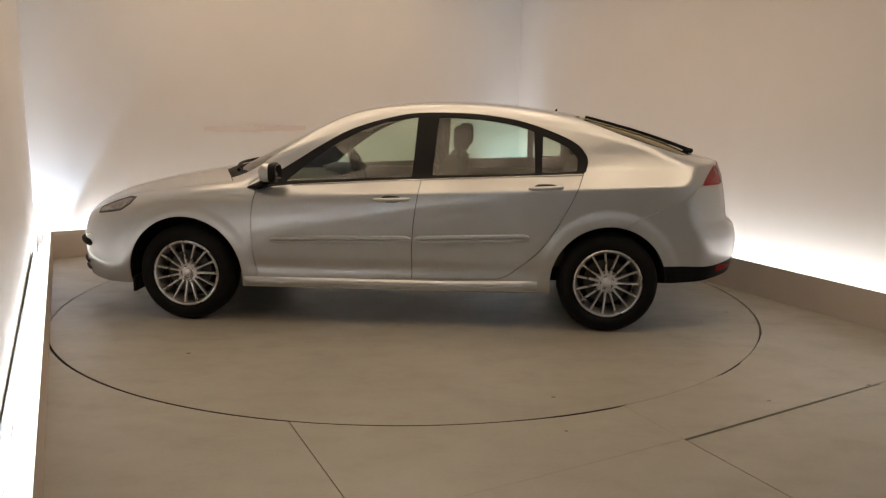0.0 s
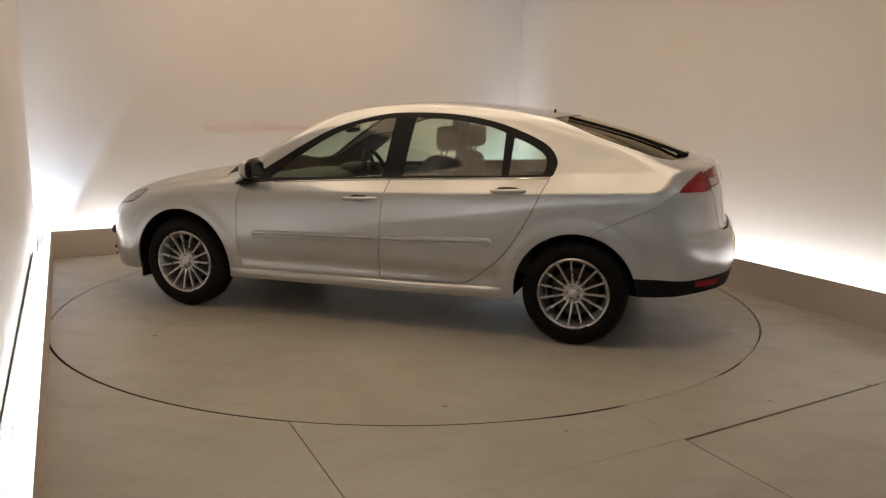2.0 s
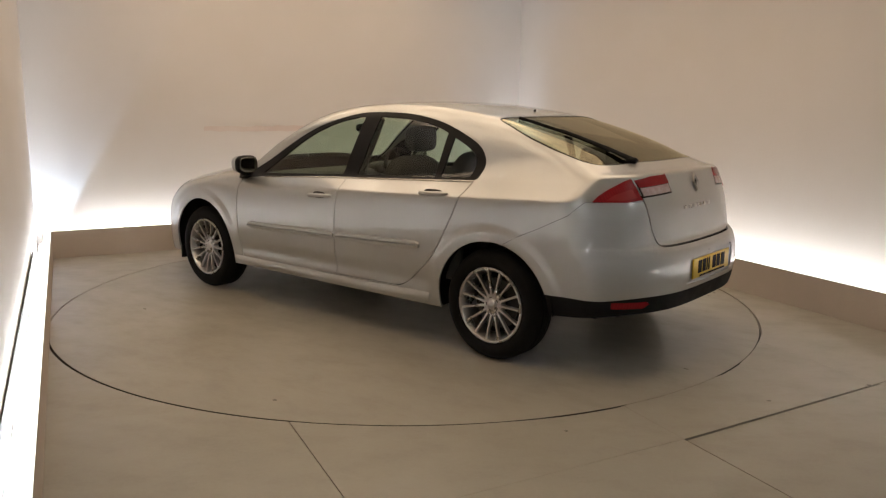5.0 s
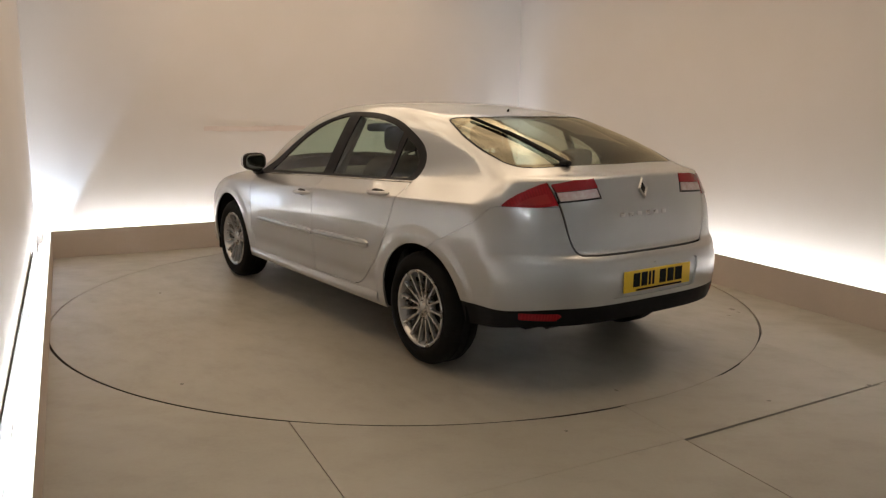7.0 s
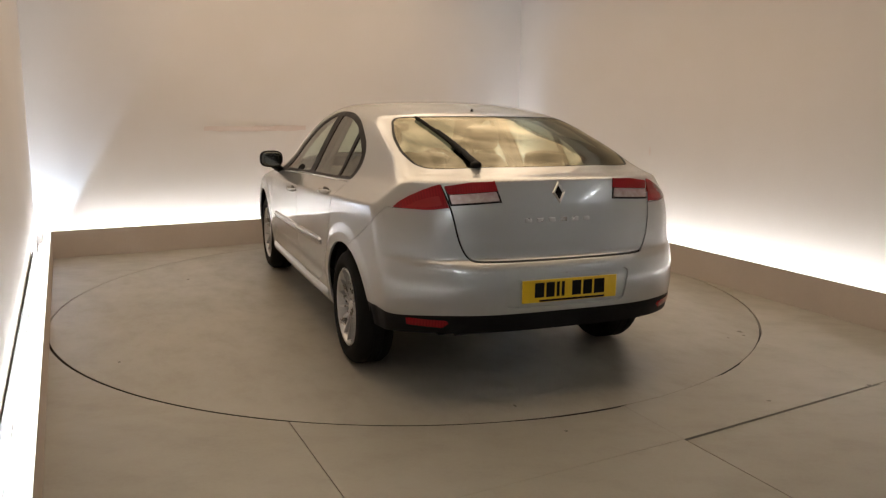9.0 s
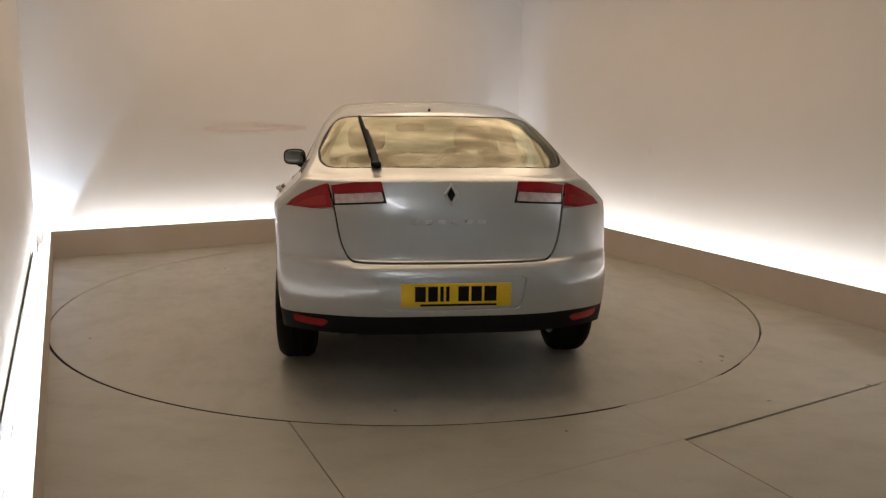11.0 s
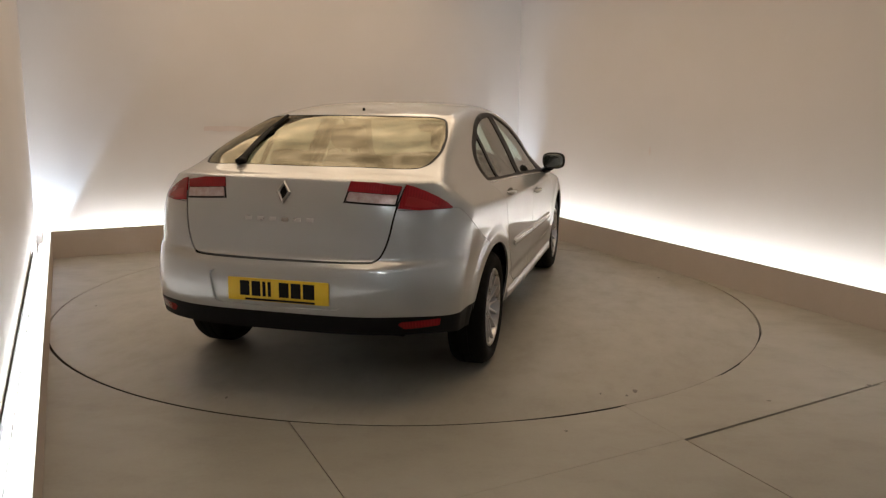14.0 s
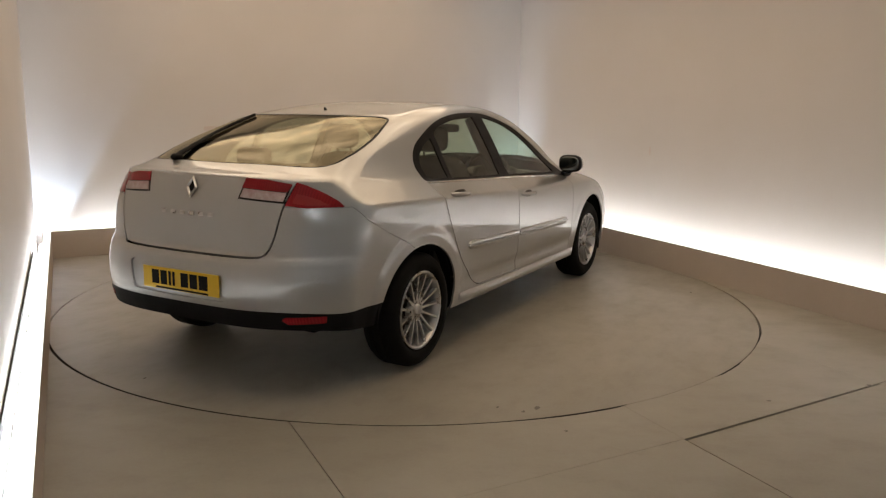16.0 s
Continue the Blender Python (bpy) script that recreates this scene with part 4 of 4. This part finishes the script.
def build_rear():
    # tailgate emblem: a plain bright diamond ring on a dark ground
    xe, ze = rear_x(0.0, 1.015), 1.015
    tilt = pose(xe - 0.003, 0, ze, 0, 17, 0)
    bm = bmesh.new()
    out, inn = ((0, 0.058), (0.037, 0), (0, -0.058), (-0.037, 0)), ((0, 0.036), (0.020, 0), (0, -0.036), (-0.020, 0))
    a = [bm.verts.new(tilt @ Vector((-0.004, y, z))) for y, z in out]
    m = [bm.verts.new(tilt @ Vector((-0.012, y * 0.80, z * 0.80))) for y, z in out]
    b = [bm.verts.new(tilt @ Vector((-0.004, y, z))) for y, z in inn]
    for p, q in ((a, m), (m, b)):
        for i in range(4):
            bm.faces.new((p[i], p[(i + 1) % 4], q[(i + 1) % 4], q[i]))
    part("emblem", bm, M_ALLOY, GATE_PART, "plain bright diamond")
    bm = bmesh.new()
    bm.faces.new([bm.verts.new(tilt @ Vector((-0.0035, y, z))) for y, z in inn])
    part("emblem_ground", bm, M_BLACK, GATE_PART, "dark centre")
    # six plain bars where the model lettering stands
    for i in range(6):
        y = 0.175 - i * 0.064
        x = rear_x(y, 0.888)
        boxed("letter_bar", (0, 0, 0), (0.004, 0.036, 0.020), M_ALLOY, GATE_PART, "plain bright bar", pose(x - 0.001, y, 0.888, 0, 8, 0), 0.002)
    # rear wiper, parked upright along the glass
    def on_glass(x, y, lift):
        return Vector((x, y, top_z(x, y) + lift))
    pivot = on_glass(-1.945, 0.345, 0.016)
    tip = on_glass(-1.24, 0.405, 0.02)
    wiper = part("rear_wiper", tube(bmesh.new(), [pivot + (tip - pivot) * f + Vector((0, 0, 0.012 * math.sin(math.pi * f))) for f in np.linspace(0, 0.62, 8)], [0.019, 0.018, 0.017, 0.015, 0.013, 0.011, 0.009, 0.008], 10, False, 0.7), M_BLACK, CAR, "black wiper arm", True)
    part("wiper_hub", puffed(bmesh.new(), pivot - Vector((0, 0, 0.006)), (0.035, 0.026, 0.018), 0.8, 12), M_BLACK, wiper, "", True)
    blade = []
    for f in np.linspace(0.18, 1.0, 9):
        p = pivot + (tip - pivot) * f
        blade.append(on_glass(p.x, p.y + 0.012, 0.009))
    part("wiper_blade", tube(bmesh.new(), blade, 0.010, 8), M_RUBBER, wiper, "black rubber blade")
    # short aerial
    z = top_z(-1.07, 0)
    part("aerial", tube(bmesh.new(), [(-1.07, 0, z - 0.01), (-1.073, 0, z + 0.006), (-1.078, 0, z + 0.014)], [0.014, 0.007, 0.006], 10), M_BLACK, CAR, "stubby black aerial", True)
    # silencer below the boot floor
    part("silencer", tube(bmesh.new(), [(-1.95, 0.45, 0.335), (-1.95, -0.1, 0.335)], 0.05, 16, False, 1.3), M_DISC, CAR, "dark steel silencer", True)


def build_front():
    # nose: dark intakes behind bright bars
    for z, h, w, mat, name, label in ((0.45, 0.05, 1.1, M_GLOSSBLACK, "upper_grille", "black upper grille"), (0.31, 0.08, 1.25, M_BLACK, "lower_grille", "black lower intake")):
        bm = bmesh.new()
        n = 25
        ys = np.linspace(-w / 2, w / 2, n)
        lo = [bm.verts.new((x + 0.002, y, z - h / 2)) for x, y in zip(nose_x(ys, z - h / 2), ys)]
        hi = [bm.verts.new((x + 0.002, y, z + h / 2)) for x, y in zip(nose_x(ys, z + h / 2), ys)]
        lo2 = [bm.verts.new((v.co.x - 0.02, v.co.y, v.co.z)) for v in lo]
        hi2 = [bm.verts.new((v.co.x - 0.02, v.co.y, v.co.z)) for v in hi]
        for i in range(n - 1):
            for a, b in ((lo, hi), (hi, hi2), (hi2, lo2), (lo2, lo)):
                bm.faces.new((a[i], a[i + 1], b[i + 1], b[i]))
        gr = part(name, bm, mat, CAR, label)
        for zz in ((z,) if h < 0.08 else (z - 0.025, z + 0.025)):
            part("grille_bar", tube(bmesh.new(), [(x + 0.008, y, zz) for x, y in zip(nose_x(ys, zz), ys)], 0.009, 8), M_CHROME if h < 0.08 else M_BLACK, gr, "thin grille bar", True)
    # slotted recess at each end of the bumper with a pale blade above it
    for s in (1, -1):
        for z, h, mat, name, label in ((0.475, 0.030, M_BLACK, "fog_recess", "black slot in the bumper"), (0.535, 0.012, M_CHROME, "bumper_blade", "thin bright blade")):
            ys = np.linspace(0.42, 0.70, 9) * s
            part(name, tube(bmesh.new(), [(x - 0.006, y, z) for x, y in zip(nose_x(ys, z), ys)], [h * 0.3] + [h] * 7 + [h * 0.3], 10, False, 0.8), mat, CAR, label, True)
    # wipers parked on the scuttle
    for y0, y1 in ((0.55, -0.02), (-0.05, -0.58)):
        yy = np.linspace(y0, y1, 8)
        xx = 1.20 - 0.32 * yy * yy
        p = [Vector((x, y, z + 0.016)) for x, y, z in zip(xx, yy, tops_z(xx, yy))]
        part("front_wiper", tube(bmesh.new(), p, 0.011, 8), M_BLACK, CAR, "black windscreen wiper", True)


def build_seat(y, x=0.035):
    st = part("front_seat", puffed(bmesh.new(), (x + 0.02, y, 0.50), (0.27, 0.25, 0.10), 0.45), M_SEAT, CAR, "dark cloth front seat", True)
    lean = pose(x - 0.30, y, 0.77, 0, -20, 0)
    part("seat_back", puffed(bmesh.new(), (0, 0, 0), (0.085, 0.245, 0.33), 0.45, 20, None), M_SEAT, st, "dark cloth backrest", True).matrix_local = lean
    part("head_rest", puffed(bmesh.new(), (x - 0.445, y, 1.205), (0.055, 0.125, 0.085), 0.55), M_SEAT, st, "dark cloth head restraint", True)
    for d in (-0.06, 0.06):
        part("head_rest_post", tube(bmesh.new(), [(x - 0.40, y + d, 1.05), (x - 0.44, y + d, 1.16)], 0.007, 8), M_CHROME, st, "steel post")


def build_interior():
    for y in (0.36, -0.36):
        build_seat(y)
    rs = part("rear_seat", puffed(bmesh.new(), (-0.86, 0, 0.50), (0.28, 0.64, 0.10), 0.35), M_SEAT, CAR, "dark cloth rear bench", True)
    bk = part("seat_back", puffed(bmesh.new(), (0, 0, 0), (0.08, 0.64, 0.30), 0.35), M_SEAT, rs, "dark cloth rear backrest", True)
    bk.matrix_local = pose(-1.20, 0, 0.78, 0, -22, 0)
    for y in (0.38, -0.38):
        part("head_rest", puffed(bmesh.new(), (-1.30, y, 1.105), (0.05, 0.12, 0.06), 0.55), M_SEAT, rs, "dark cloth head restraint", True)
    dash = part("dashboard", puffed(bmesh.new(), (0.80, 0, 0.79), (0.26, 0.70, 0.13), 0.4), M_TRIM, CAR, "dark grey dashboard", True)
    part("instrument_hood", puffed(bmesh.new(), (0.60, -0.36, 0.92), (0.09, 0.17, 0.05), 0.6), M_TRIM, dash, "", True)
    ring = [Vector((0.185 * math.cos(a), 0.185 * math.sin(a), 0)) for a in np.linspace(0, 2 * math.pi, 32, endpoint=False)]
    tilt = pose(0.42, -0.36, 0.90, 0, -66, 0)
    sw = part("steering_wheel", tube(bmesh.new(), [tilt @ p for p in ring], 0.017, 10, True), M_BLACK, CAR, "black steering wheel", True)
    part("wheel_boss", puffed(bmesh.new(), (0, 0, 0), (0.075, 0.085, 0.03), 0.7), M_BLACK, sw, "", True).matrix_local = tilt
    for a in (0.0, math.pi, -math.pi / 2):
        part("wheel_spoke", tube(bmesh.new(), [tilt @ Vector((-0.05 * math.sin(a), 0.05 * math.cos(a), 0)), tilt @ Vector((-0.175 * math.sin(a), 0.175 * math.cos(a), 0))], 0.016, 8), M_BLACK, sw, "", True)
    part("centre_mirror", puffed(bmesh.new(), (0.46, 0, 1.25), (0.018, 0.115, 0.032), 0.5), M_BLACK, CAR, "black interior mirror", True)
    boxed("parcel_shelf", (-1.60, 0, 1.0), (0.52, 1.16, 0.02), M_TRIM, CAR, "grey parcel shelf", None, 0.006)
    boxed("cabin_floor", (-0.35, 0, 0.345), (2.6, 1.45, 0.03), M_LINER, CAR, "dark carpet")
    for s in (1, -1):
        part("belt_pillar", tube(bmesh.new(), [(-0.185, s * 0.735, 0.95), (-0.195, s * 0.645, 1.15), (-0.205, s * 0.545, 1.34)], [0.045, 0.042, 0.038], 8), M_TRIM, CAR, "grey pillar trim", True)
        for x0, x1 in ((0.82, -0.14), (-0.2, -1.1)):
            boxed("door_card", ((x0 + x1) / 2, s * 0.77, 0.66), (x0 - x1, 0.04, 0.52), M_TRIM, CAR, "grey door lining", None, 0.015)


for side in (1, -1):
    build_mirror(side)
    build_handle(DOORS["front_door", side], 0.118, -0.112, 0.832, 0.842, side)
    build_handle(DOORS["rear_door", side], -0.862, -1.075, 0.920, 0.930, side)
    build_moulding(DOORS["front_door", side], 0.80, -0.117, 0.560, 0.580, side)
    build_moulding(DOORS["rear_door", side], -0.140, -0.872, 0.580, 0.606, side)
    for wx in (1.378,):
        boxed("mud_flap", (wx + 0.36, side * 0.78, 0.235), (0.02, 0.16, 0.10), M_BLACK, CAR, "black splash flap", None, 0.004)
    bx = np.linspace(0.66, -1.205, 44)
    bz = np.interp(-bx, (-0.66, -0.64, 0.04, 0.74, 1.215), (0.911, 0.912, 0.952, 0.983, 1.003))
    part("belt_trim", tube(bmesh.new(), [(a, side * (b + 0.001), c) for a, b, c in zip(bx, sides_y(bx, bz), bz)], 0.0048, 8), M_CHROME, CAR, "thin chrome strip", True)
    n = 40
    xs = np.linspace(0.985, -0.93, n)
    bm = bmesh.new()
    rows = []
    for out, z in ((-0.01, 0.318), (0.008, 0.304), (0.020, 0.290), (0.022, 0.270), (0.012, 0.250), (-0.03, 0.240)):
        zz = np.full(n, z) + 0.012 * smooth(-0.3, -0.95, xs)
        rows.append([bm.verts.new((a, side * (b + out * min(1, 9 * min(0.985 - a, a + 0.93) + 0.3)), c)) for a, b, c in zip(xs, sides_y(xs, zz), zz)])
    for p, q in zip(rows, rows[1:]):
        for i in range(n - 1):
            bm.faces.new((p[i], p[i + 1], q[i + 1], q[i]))
    part("sill", bm, M_PAINT, CAR, "silver sill ledge", True)
build_plate()
build_rear()
build_front()
build_interior()


# ---- what moves ----
TURN = [(0.0, 175.95), (2.0, 161.70), (4.0, 147.40), (6.5, 129.45), (9.0, 111.20), (11.5, 93.05), (14.0, 75.2), (16.0, 61.0)]
CAR_ON_TABLE = (0.018, -0.033)


def motions():
    walk(TABLE, [(t, pose(0, 0, 0, 0, 0, a - 176)) for t, a in TURN])
    walk(CAR, [(t, pose(0, 0, 0, 0, 0, a) @ pose(*CAR_ON_TABLE, 0)) for t, a in TURN])


motions()
